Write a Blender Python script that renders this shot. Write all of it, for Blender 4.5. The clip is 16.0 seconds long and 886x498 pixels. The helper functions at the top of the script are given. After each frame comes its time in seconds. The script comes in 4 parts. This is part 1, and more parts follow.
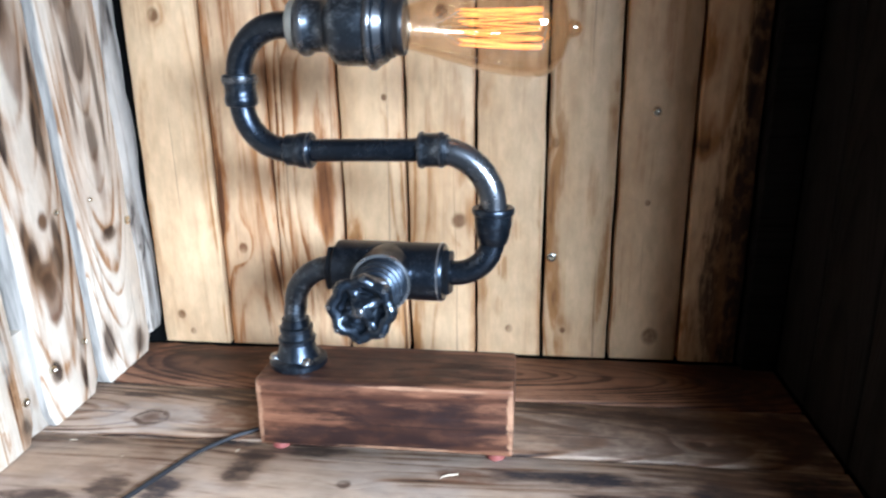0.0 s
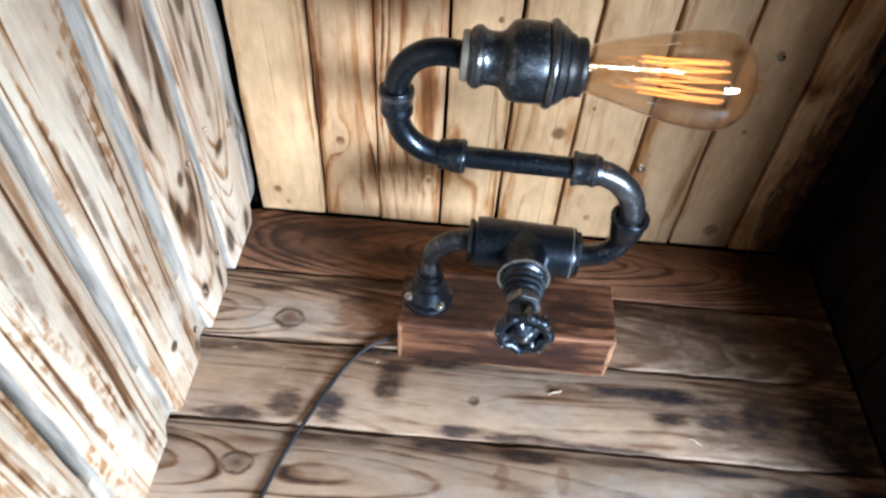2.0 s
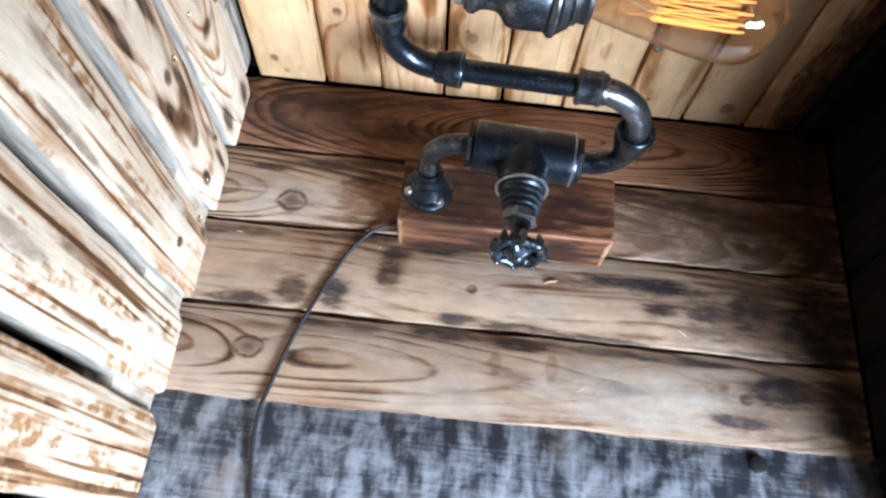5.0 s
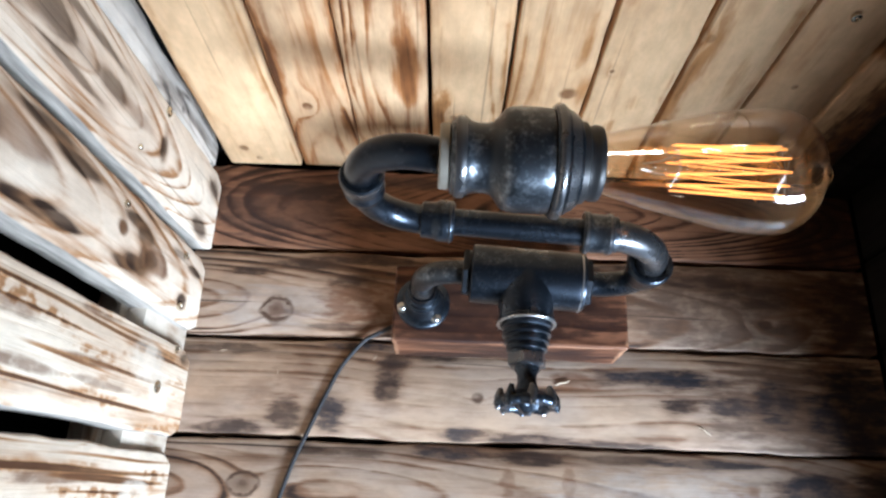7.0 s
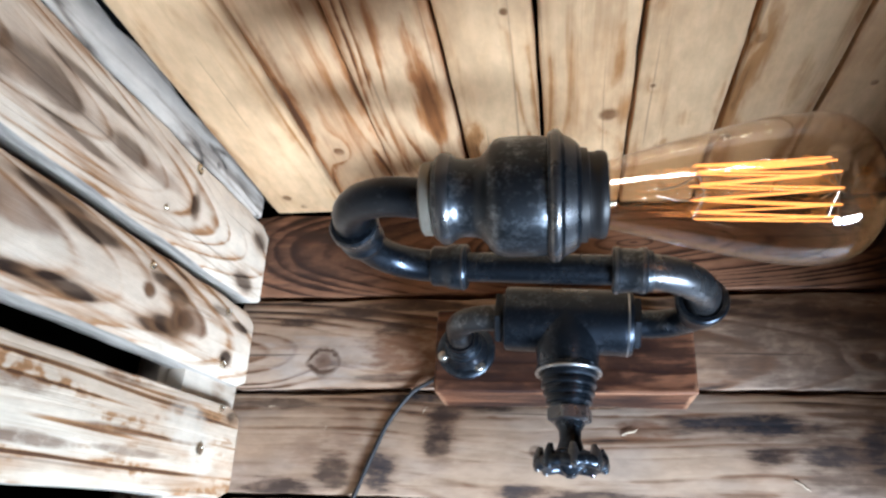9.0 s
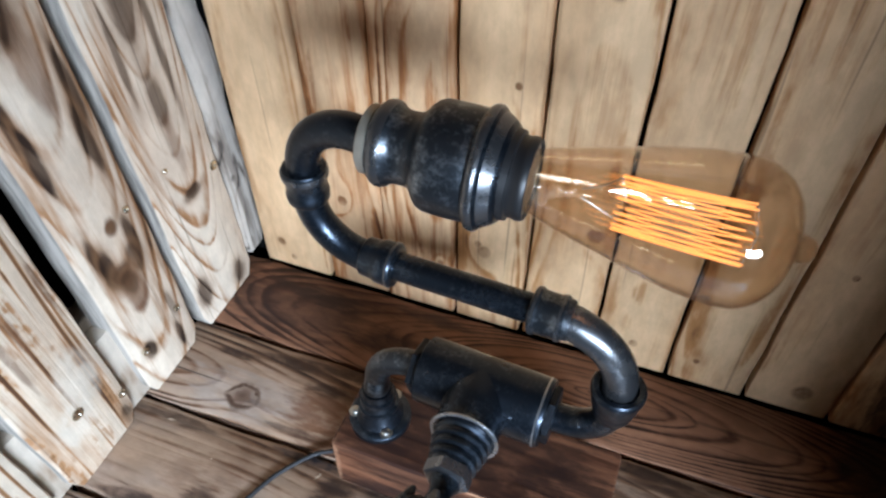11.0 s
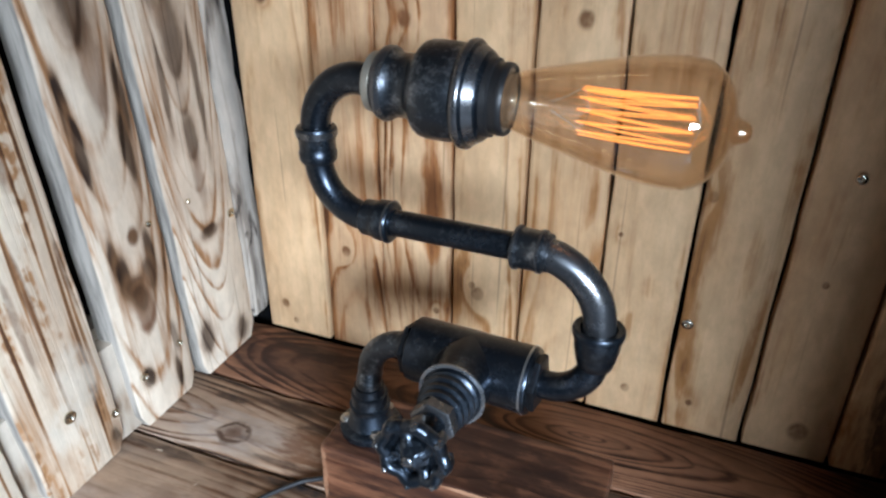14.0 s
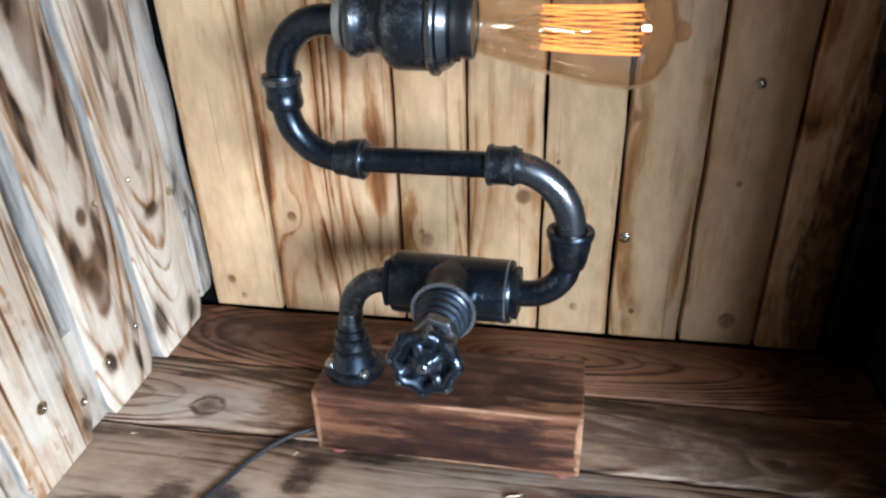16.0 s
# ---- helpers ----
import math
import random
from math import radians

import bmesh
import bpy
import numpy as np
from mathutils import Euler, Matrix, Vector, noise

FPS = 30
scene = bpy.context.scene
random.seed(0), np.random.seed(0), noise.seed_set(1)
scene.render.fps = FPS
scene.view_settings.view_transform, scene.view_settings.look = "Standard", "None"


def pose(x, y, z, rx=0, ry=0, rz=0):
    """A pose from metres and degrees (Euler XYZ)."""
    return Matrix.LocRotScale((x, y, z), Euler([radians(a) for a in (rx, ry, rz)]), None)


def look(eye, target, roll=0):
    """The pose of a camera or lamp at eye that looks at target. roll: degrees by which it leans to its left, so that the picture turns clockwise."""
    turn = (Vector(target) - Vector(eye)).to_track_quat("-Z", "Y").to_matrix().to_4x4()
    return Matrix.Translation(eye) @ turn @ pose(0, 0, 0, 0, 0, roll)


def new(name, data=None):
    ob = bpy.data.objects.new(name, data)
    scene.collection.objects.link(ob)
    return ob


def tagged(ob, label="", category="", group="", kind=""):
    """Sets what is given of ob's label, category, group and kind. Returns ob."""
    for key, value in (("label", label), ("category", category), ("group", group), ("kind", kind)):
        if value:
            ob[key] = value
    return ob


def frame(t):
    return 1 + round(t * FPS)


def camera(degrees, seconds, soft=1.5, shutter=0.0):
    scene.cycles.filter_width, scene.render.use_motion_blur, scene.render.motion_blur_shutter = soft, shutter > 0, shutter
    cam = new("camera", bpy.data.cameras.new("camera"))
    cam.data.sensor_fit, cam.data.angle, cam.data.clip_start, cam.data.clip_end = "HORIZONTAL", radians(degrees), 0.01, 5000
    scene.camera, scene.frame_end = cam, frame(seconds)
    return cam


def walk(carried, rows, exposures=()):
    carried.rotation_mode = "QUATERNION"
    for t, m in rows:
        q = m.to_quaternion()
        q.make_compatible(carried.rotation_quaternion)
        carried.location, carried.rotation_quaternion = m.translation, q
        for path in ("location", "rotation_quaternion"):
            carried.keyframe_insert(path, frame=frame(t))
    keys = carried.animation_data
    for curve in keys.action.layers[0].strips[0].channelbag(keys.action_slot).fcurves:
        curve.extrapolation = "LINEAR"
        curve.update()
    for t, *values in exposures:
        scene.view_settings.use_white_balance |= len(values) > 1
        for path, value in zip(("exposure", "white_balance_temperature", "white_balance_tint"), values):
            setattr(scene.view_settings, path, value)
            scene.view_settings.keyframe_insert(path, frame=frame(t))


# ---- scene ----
cam = camera(65.3, 16.0, soft=2.5, shutter=0.4)
METRES, EYE, TILT, LEAN, TURN = 1.08, 0.294, 0.0, 0.0, 7.2
ROWS = [
    (0.0, 0.0, 0.0, 0.0, -0.23, -16.8, 0.76),
    (0.5, -0.0629, 0.0032, 0.0131, -2.31, -20.77, -3.47),
    (1.0, -0.1037, 0.0401, 0.0679, -2.1, -30.14, -4.93),
    (1.5, -0.1137, 0.0765, 0.1707, -1.76, -39.12, -4.01),
    (2.0, -0.1259, 0.0913, 0.2252, -2.52, -47.19, -2.51),
    (2.5, -0.1278, 0.1074, 0.2582, -3.32, -53.82, -1.58),
    (3.0, -0.1242, 0.1017, 0.2851, -2.4, -57.5, -1.73),
    (5.5, -0.1049, 0.1993, 0.2695, -0.94, -65.47, -1.65),
    (6.0, -0.0986, 0.2435, 0.2734, -2.22, -66.44, -0.37),
    (6.5, -0.1005, 0.2673, 0.2761, -3.53, -67.31, -0.03),
    (7.0, -0.102, 0.2913, 0.2781, -4.79, -68.21, -0.11),
    (7.5, -0.1018, 0.3058, 0.2743, -4.83, -68.44, -0.43),
    (8.0, -0.0974, 0.3126, 0.262, -4.56, -69.05, 0.65),
    (8.5, -0.0727, 0.3151, 0.2525, -4.48, -67.68, 6.93),
    (9.0, -0.0542, 0.3077, 0.2473, -4.55, -65.62, 9.33),
    (9.5, -0.0415, 0.2824, 0.2318, -0.0, -58.94, 5.94),
    (12.0, 0.0132, 0.2017, 0.1441, 17.6, -37.52, -2.32),
    (12.5, 0.0169, 0.1898, 0.1237, 18.43, -33.21, -3.78),
    (13.0, 0.0238, 0.1705, 0.1041, 19.8, -32.58, -4.84),
    (13.5, 0.0282, 0.1511, 0.0952, 18.64, -30.14, -3.57),
    (14.0, 0.0303, 0.1238, 0.0946, 15.04, -27.66, -0.28),
    (14.5, 0.0278, 0.1039, 0.0903, 12.91, -26.55, 0.98),
    (15.0, 0.0224, 0.0864, 0.0851, 10.16, -25.56, 2.71),
    (15.5, 0.0078, 0.0802, 0.078, 6.78, -26.88, 2.98),
    (16.0, -0.0138, 0.0772, 0.0736, 3.32, -28.32, 1.67),
]
# the picture is cooler at the start and a little darker at the end of the walk
EXPOSURES = ((0.0, -0.02, 5950, 10), (0.5, 0.0, 6000, 10), (1.0, 0.0, 6100, 10), (2.0, -0.15, 6450, 10), (3.0, -0.1, 6500, 10), (5.5, 0.0, 6320, 10), (9.0, -0.15, 6170, 10),
             (12.5, -0.65, 6280, 10), (14.0, -0.61, 6400, 10), (15.0, -0.54, 6400, 10), (16.0, -0.42, 6350, 10))
walk(cam, [(t, pose(0, 0, EYE, TILT, LEAN, TURN) @ pose(METRES * x, METRES * y, METRES * z, 90 + pitch, roll, yaw)) for t, x, y, z, yaw, pitch, roll in ROWS], EXPOSURES)

# ---- world and light ----
world = bpy.data.worlds.new("daylight")
scene.world = world
world.use_nodes = True
wn = world.node_tree
sky = wn.nodes.new("ShaderNodeTexSky")
sky.sky_type = "NISHITA"
sky.sun_disc = False
sky.sun_elevation, sky.sun_rotation = radians(35), radians(120)
wn.links.new(sky.outputs["Color"], wn.nodes["Background"].inputs["Color"])
wn.nodes["Background"].inputs["Strength"].default_value = 0.10


def area_lamp(name, eye, target, wide, high, watts, colour):
    data = bpy.data.lights.new(name, "AREA")
    data.shape, data.size, data.size_y, data.energy, data.color = "RECTANGLE", wide, high, watts, colour
    ob = new(name, data)
    ob.matrix_world = look(eye, target)
    return ob


# daylight that enters by the wide and the narrow window
DAY = (0.69, 0.83, 1.0)
area_lamp("window_light", (1.28, -1.32, 0.90), (0.0, 0.4, 0.2), 0.90, 0.64, 285, DAY)
area_lamp("narrow_window_light", (0.69, -1.32, 0.90), (0.0, 0.4, 0.2), 0.16, 0.64, 26, DAY)


# ---- materials ----
class Nodes:
    """Short hand for building node trees."""

    def __init__(self, name):
        self.mat = bpy.data.materials.new(name)
        self.mat.use_nodes = True
        self.tree = self.mat.node_tree
        self.bsdf = self.tree.nodes["Principled BSDF"]

    def put(self, socket, value):
        if isinstance(value, bpy.types.NodeSocket):
            self.tree.links.new(value, socket)
        else:
            socket.default_value = value

    def math(self, op, a, b=0.0, c=0.0, clamp=False):
        n = self.tree.nodes.new("ShaderNodeMath")
        n.operation, n.use_clamp = op, clamp
        for s, v in zip(n.inputs, (a, b, c)):
            self.put(s, v)
        return n.outputs[0]

    def add(self, a, b):
        return self.math("ADD", a, b)

    def sub(self, a, b):
        return self.math("SUBTRACT", a, b)

    def mul(self, a, b):
        return self.math("MULTIPLY", a, b)

    def xyz(self, x, y, z):
        n = self.tree.nodes.new("ShaderNodeCombineXYZ")
        for s, v in zip(n.inputs, (x, y, z)):
            self.put(s, v)
        return n.outputs[0]

    def split(self, v):
        n = self.tree.nodes.new("ShaderNodeSeparateXYZ")
        self.put(n.inputs[0], v)
        return n.outputs

    def coords(self):
        return self.tree.nodes.new("ShaderNodeTexCoord").outputs["Object"]

    def noise(self, vec, scale=1.0, detail=3.0, rough=0.55, warp=0.0):
        n = self.tree.nodes.new("ShaderNodeTexNoise")
        self.put(n.inputs["Vector"], vec)
        n.inputs["Scale"].default_value, n.inputs["Detail"].default_value = scale, detail
        n.inputs["Roughness"].default_value, n.inputs["Distortion"].default_value = rough, warp
        return n.outputs["Fac"]

    def ramp(self, fac, stops):
        n = self.tree.nodes.new("ShaderNodeValToRGB")
        self.put(n.inputs[0], fac)
        el = n.color_ramp.elements
        while len(el) < len(stops):
            el.new(0.5)
        for e, (p, c) in zip(el, stops):
            e.position = p
            e.color = (c, c, c, 1) if isinstance(c, (int, float)) else (*c, 1)
        return n.outputs[0]

    def smooth(self, v, lo, hi, to_lo=0.0, to_hi=1.0):
        n = self.tree.nodes.new("ShaderNodeMapRange")
        n.interpolation_type = "SMOOTHSTEP"
        for s, x in zip(n.inputs, (v, lo, hi, to_lo, to_hi)):
            self.put(s, x)
        return n.outputs[0]

    def mix(self, fac, a, b, how="MIX"):
        n = self.tree.nodes.new("ShaderNodeMix")
        n.data_type, n.blend_type = "RGBA", how
        self.put(n.inputs[0], fac)
        for s, v in ((n.inputs[6], a), (n.inputs[7], b)):
            self.put(s, (*v, 1) if isinstance(v, tuple) else v)
        return n.outputs[2]

    def bump(self, height, strength, distance):
        n = self.tree.nodes.new("ShaderNodeBump")
        self.put(n.inputs["Height"], height)
        n.inputs["Strength"].default_value, n.inputs["Distance"].default_value = strength, distance
        self.put(self.bsdf.inputs["Normal"], n.outputs[0])

    def set(self, **values):
        for key, v in values.items():
            self.put(self.bsdf.inputs[key.replace("_", " ")], (*v, 1) if isinstance(v, tuple) and len(v) == 3 else v)
        return self.mat


INK = (0.018, 0.019, 0.025)
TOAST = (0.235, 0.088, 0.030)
HONEY = (0.40, 0.195, 0.075)


def wood(name, seed, pale, mid, dark, heart=(0.0, 0.03, 0.08), rings=150.0, late=0.8, burn=0.4, edge=0.0, half=0.035,
         knots=(), marks=(), soot_or_shade=(0.028, 0.017, 0.014), rough=0.55, wobble=0.006, cuts=0.0, side=None, narrow=1.0, ashen=0.0, relief=0.3, streak=0.35, crack=0.4, calm=1.2, torn=2.3, mottle=0.14):
    """Sawn board: x along it, y across it. heart: the pith's place across, its depth and how fast the depth changes
    along the board.
    knots: (x, y, radius); marks: scorched, tinted or painted-shade spots (x, y, half length, half width, strength);
    side: the colour of its sawn sides."""
    n = Nodes(name)
    tex = n.tree.nodes.new("ShaderNodeTexCoord")
    co = tex.outputs["Object"]
    u, flat, w = n.split(co)
    v = n.add(flat, w)
    s = seed * 7.31
    low = n.sub(n.noise(n.xyz(n.mul(u, 3.2), n.mul(v, 13.0), s), 1.0, 2.0), 0.5)
    fine = n.sub(n.noise(n.xyz(n.mul(u, 16.0), n.mul(v, 80.0), s + 3), 1.0, 3.0), 0.5)
    v0, depth, slope = heart
    bend = n.sub(n.noise(n.xyz(n.mul(u, 3.0), s + 9, 0.0), 1.0, 1.0), 0.5)
    deep = n.add(n.add(n.mul(u, slope), depth), n.mul(bend, 0.03))
    across = n.mul(n.add(n.sub(v, v0), n.mul(bend, 0.018)), narrow)
    r = n.math("SQRT", n.add(n.mul(across, across), n.mul(deep, deep)))
    r = n.add(n.add(r, n.mul(low, wobble)), n.mul(fine, 0.0011))
    core = None
    spot_low = n.noise(n.xyz(n.mul(u, 60.0), n.mul(v, 90.0), s + 2), 1.0, 2.0)
    for ku, kv, kr in knots:
        du, dv = n.mul(n.sub(u, ku), 0.55), n.sub(v, kv)
        d2 = n.add(n.mul(du, du), n.mul(dv, dv))
        swell = n.math("EXPONENT", n.mul(d2, -1.0 / (2.3 * kr) ** 2))
        r = n.add(r, n.mul(swell, kr * 1.1))
        round_u = n.mul(n.sub(u, ku), 0.85)
        kd = n.add(n.mul(n.math("SQRT", n.add(n.mul(round_u, round_u), n.mul(dv, dv))), 1.0 / kr), n.mul(n.sub(spot_low, 0.5), 0.9))
        if kr < 0.008:
            eye = n.mul(n.smooth(kd, 1.2, 0.6), n.smooth(spot_low, 0.30, 0.58, 0.40, 0.95))
            core = eye if core is None else n.math("MAXIMUM", core, eye)
            continue
        eye = n.mul(n.smooth(kd, 1.25, 0.55), n.add(0.58, n.mul(n.math("SINE", n.mul(kd, 8.0)), 0.09)))
        rim = n.mul(n.smooth(kd, 0.65, 0.95), n.smooth(kd, 1.35, 1.05))
        eye = n.math("MAXIMUM", n.math("MAXIMUM", eye, n.mul(rim, n.smooth(spot_low, 0.30, 0.55, 0.45, 1.0))), n.smooth(kd, 0.45, 0.1, 0.0, 0.85))
        core = eye if core is None else n.math("MAXIMUM", core, eye)
    year = n.noise(n.xyz(n.mul(r, 55.0), s, 0.0), 1.0, 2.0)
    r = n.add(r, n.mul(n.sub(year, 0.5), 0.022))
    saw = n.math("FRACT", n.mul(r, rings))
    line = n.ramp(saw, [(0.0, 0.0), (0.30, 0.08), (0.60, 0.42), (0.78, 0.90), (0.88, 0.62), (1.0, 0.0)])
    line = n.mul(line, n.smooth(n.noise(n.xyz(n.mul(r, 38.0), s + 41, n.mul(u, 1.5)), 1.0, 2.0), 0.30, 0.62, 0.25, 1.0))
    fibre = n.noise(n.xyz(n.mul(u, 11.0), n.mul(v, 900.0), s), 1.0, 3.0)
    cloud = n.noise(n.xyz(n.mul(u, 5.0), n.mul(v, 16.0), s + 5), 1.0, 4.0, 0.6)
    toast = n.smooth(n.noise(n.xyz(n.mul(u, 6.5), n.mul(v, 34.0), s + 7), 1.0, 4.0, 0.62), 0.42, 0.66)
    tone = n.mul(line, n.add(late * 0.30, n.mul(toast, late * 0.85)))
    spot = n.noise(n.xyz(n.mul(u, 11.0), n.mul(v, 30.0), s + 13), 1.0, 4.0, 0.62)
    char = n.mul(n.smooth(n.add(spot, n.mul(line, 0.12)), 0.53, 0.76), burn)
    char = n.mul(char, n.add(0.30, n.mul(line, 0.80)))
    stain = n.noise(n.xyz(n.mul(u, 4.5), n.mul(n.add(v, n.mul(low, 0.012)), 62.0), s + 15), 1.0, 3.0, 0.55)
    tone = n.add(n.add(tone, char), n.mul(n.smooth(stain, 0.50, 0.72), streak))
    if edge:
        rim = n.smooth(n.add(n.math("ABSOLUTE", flat), n.mul(n.sub(spot, 0.5), 0.06)), half * 0.72, half * 1.03)
        tone = n.add(tone, n.mul(rim, n.mul(edge * 1.35, n.add(0.40, n.mul(line, 0.60)))))
    if cuts:
        dash = n.smooth(n.noise(n.xyz(n.mul(u, 85.0), n.mul(n.add(v, n.mul(fine, 0.004)), 105.0), s + 21), 1.0, 2.0), 0.40, 0.60, 0.15, 1.0)
        where = n.smooth(n.noise(n.xyz(n.mul(u, 9.0), n.mul(v, 85.0), s + 23), 1.0, 3.0), 0.46, 0.68)
        tone = n.add(tone, n.mul(dash, n.mul(where, cuts * 0.7)))
        scratch = n.noise(n.xyz(n.mul(u, 3.5), n.mul(n.add(v, n.mul(low, 0.006)), 170.0), s + 29), 1.0, 1.0)
        tone = n.add(tone, n.mul(n.smooth(scratch, 0.56, 0.68), cuts * 0.95))
    tone = n.add(tone, n.mul(n.sub(fibre, 0.5), 0.30))
    colour = n.mix(n.smooth(cloud, 0.36, 0.70, 0.0, 0.75), pale, tuple(0.5 * a + 0.5 * b for a, b in zip(pale, mid)))
    if ashen:
        grey = sum(pale) / 3
        colour = n.mix(n.smooth(n.noise(n.xyz(n.mul(u, 8.0), n.mul(v, 18.0), s + 17), 1.0, 3.0), 0.4, 0.68, 0.0, ashen), colour, (grey * 1.12, grey * 1.08, grey * 1.04))
    tone = n.math("MINIMUM", tone, calm)
    colour = n.mix(n.smooth(tone, 0.02, 0.50), colour, mid)
    colour = n.mix(n.smooth(tone, 0.42, 0.92), colour, dark)
    ragged = n.mul(n.sub(n.noise(n.xyz(n.mul(u, 26.0), n.mul(v, 150.0 if torn > 1 else 60.0), s), 1.0, 5.0, 0.68 if torn > 1 else 0.5), 0.5), torn)
    ridge = n.add(0.80, n.add(n.mul(line, 0.20), n.mul(fibre, 0.30)))
    lick = n.noise(n.xyz(n.mul(u, 5.0), n.mul(n.add(v, n.mul(low, 0.02)), 210.0), s + 27), 1.0, 3.0, 0.6)
    flame = n.smooth(n.add(lick, n.mul(line, 0.15)), 0.44, 0.66, 0.12, 1.0)
    patchy = n.smooth(n.noise(n.xyz(n.mul(u, 55.0), n.mul(v, 95.0), s + 43), 1.0, 4.0, 0.62), 0.32, 0.56, 0.45, 1.0)
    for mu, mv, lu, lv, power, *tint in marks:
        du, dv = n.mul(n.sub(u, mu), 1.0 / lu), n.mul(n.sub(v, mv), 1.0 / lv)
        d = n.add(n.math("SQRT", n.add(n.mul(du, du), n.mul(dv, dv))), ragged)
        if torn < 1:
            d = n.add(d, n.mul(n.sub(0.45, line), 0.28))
        tone = tint[0] if tint else soot_or_shade
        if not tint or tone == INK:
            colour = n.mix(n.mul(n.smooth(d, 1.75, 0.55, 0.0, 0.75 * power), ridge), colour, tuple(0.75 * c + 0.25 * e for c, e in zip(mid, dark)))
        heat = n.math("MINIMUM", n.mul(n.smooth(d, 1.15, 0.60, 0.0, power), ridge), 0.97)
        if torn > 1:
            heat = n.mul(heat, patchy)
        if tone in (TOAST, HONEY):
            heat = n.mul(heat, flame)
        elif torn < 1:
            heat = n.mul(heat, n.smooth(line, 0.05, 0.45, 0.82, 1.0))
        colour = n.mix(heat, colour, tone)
    if core is not None:
        colour = n.mix(core, colour, tuple(0.30 * a + 0.70 * b for a, b in zip(mid, dark)))
    gap = n.noise(n.xyz(n.mul(u, 2.6), n.mul(n.add(v, n.mul(low, 0.01)), 260.0), s + 31), 1.0, 1.0)
    colour = n.mix(n.smooth(gap, 0.70, 0.75, 0.0, crack), colour, dark)
    grime = n.noise(n.xyz(n.mul(u, 38.0), n.mul(n.add(v, n.mul(fine, 0.004)), 85.0), s + 37), 1.0, 5.0, 0.66)
    shade = n.smooth(grime, 0.30, 0.72, 1.0 - mottle, 1.0 + 0.55 * mottle)
    colour = n.mix(1.0, colour, n.xyz(shade, shade, shade), "MULTIPLY")
    if side:
        facing = n.split(tex.outputs["Normal"])[2]
        weather = n.mix(n.smooth(n.noise(n.xyz(n.mul(u, 20.0), n.mul(w, 160.0), s), 1.0, 3.0), 0.35, 0.7), side, tuple(c * 0.5 for c in side))
        colour = n.mix(n.smooth(facing, 0.75, 0.35), colour, weather)
    n.bump(n.add(n.mul(line, -0.6), n.add(n.mul(fibre, 0.5), n.mul(spot, 0.5))), relief, 0.0012)
    return n.set(Base_Color=colour, Roughness=n.smooth(spot, 0.2, 0.8, rough - 0.1, rough + 0.12), Specular_IOR_Level=0.22)


def iron(name, base, rough, metal=0.9, worn=(0.21, 0.235, 0.27), wear=0.5, rust=0.0, coat=0.4):
    """Blackened malleable iron, rubbed bright in places."""
    n = Nodes(name)
    co = n.coords()
    big, small = n.noise(co, 75.0, 5.0, 0.65), n.noise(co, 520.0, 3.0, 0.6)
    colour = n.mix(n.mul(n.smooth(n.add(big, n.mul(n.sub(small, 0.5), 0.4)), 0.45, 0.72), wear), base, worn)
    if rust:
        colour = n.mix(n.mul(n.smooth(n.noise(co, 95.0, 5.0, 0.7), 0.55, 0.75), rust), colour, (0.09, 0.045, 0.022))
    n.bump(n.add(small, n.mul(big, 0.6)), 0.07, 0.0004)
    return n.set(Base_Color=colour, Metallic=metal, Coat_Weight=coat * 0.7, Coat_Roughness=0.2, Roughness=n.smooth(big, 0.25, 0.8, rough + 0.10, rough - 0.08))


def plain(name, colour, rough=0.6, metal=0.0, grain=40.0, vary=0.25):
    n = Nodes(name)
    f = n.noise(n.coords(), grain, 4.0, 0.6)
    n.bump(f, 0.12, 0.001)
    return n.set(Base_Color=n.mix(f, tuple(c * (1 - vary) for c in colour), tuple(min(1, c * (1 + vary)) for c in colour)),
                 Roughness=rough, Metallic=metal)


IRON = iron("black_iron", (0.024, 0.032, 0.044), 0.31, wear=0.5, worn=(0.135, 0.172, 0.215))
IRON_PIPE = iron("black_pipe", (0.020, 0.027, 0.038), 0.30, wear=0.4, worn=(0.115, 0.145, 0.185))
IRON_BRIGHT = iron("rubbed_iron", (0.12, 0.125, 0.135), 0.27, wear=0.6, worn=(0.34, 0.34, 0.34))
IRON_BROWN = iron("brown_iron", (0.042, 0.050, 0.060), 0.35, wear=0.75, rust=0.2, worn=(0.27, 0.30, 0.335))
IRON_DULL = iron("dull_iron", (0.016, 0.019, 0.024), 0.48, wear=0.1, coat=0.2)
WORN = iron("worn_edge", (0.42, 0.43, 0.44), 0.26, wear=0.4, worn=(0.62, 0.62, 0.61))
STEEL = plain("galvanised_steel", (0.55, 0.55, 0.53), 0.3, 1.0, 400.0)
BLACK = plain("black_plastic", (0.012, 0.012, 0.013), 0.42)
CABLE = plain("black_cable", (0.010, 0.010, 0.012), 0.6)
BRASS = plain("pale_brass", (0.30, 0.275, 0.23), 0.45, 0.6, 200.0)
CAP = plain("dull_brass", (0.22, 0.17, 0.115), 0.4, 0.5, 200.0)
RUBBER = plain("red_rubber", (0.20, 0.05, 0.04), 0.6)
# near-black backing sheets: the shade inside the board gaps put into colour
VOID = plain("gap_darkness", (0.004, 0.004, 0.004), 0.95)
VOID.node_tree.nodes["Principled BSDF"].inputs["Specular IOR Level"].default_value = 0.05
PLASTER = plain("plaster", (0.45, 0.43, 0.40), 0.85, 0.0, 12.0, 0.1)
SCREW = plain("screw_zinc", (0.60, 0.55, 0.45), 0.25, 1.0, 300.0)

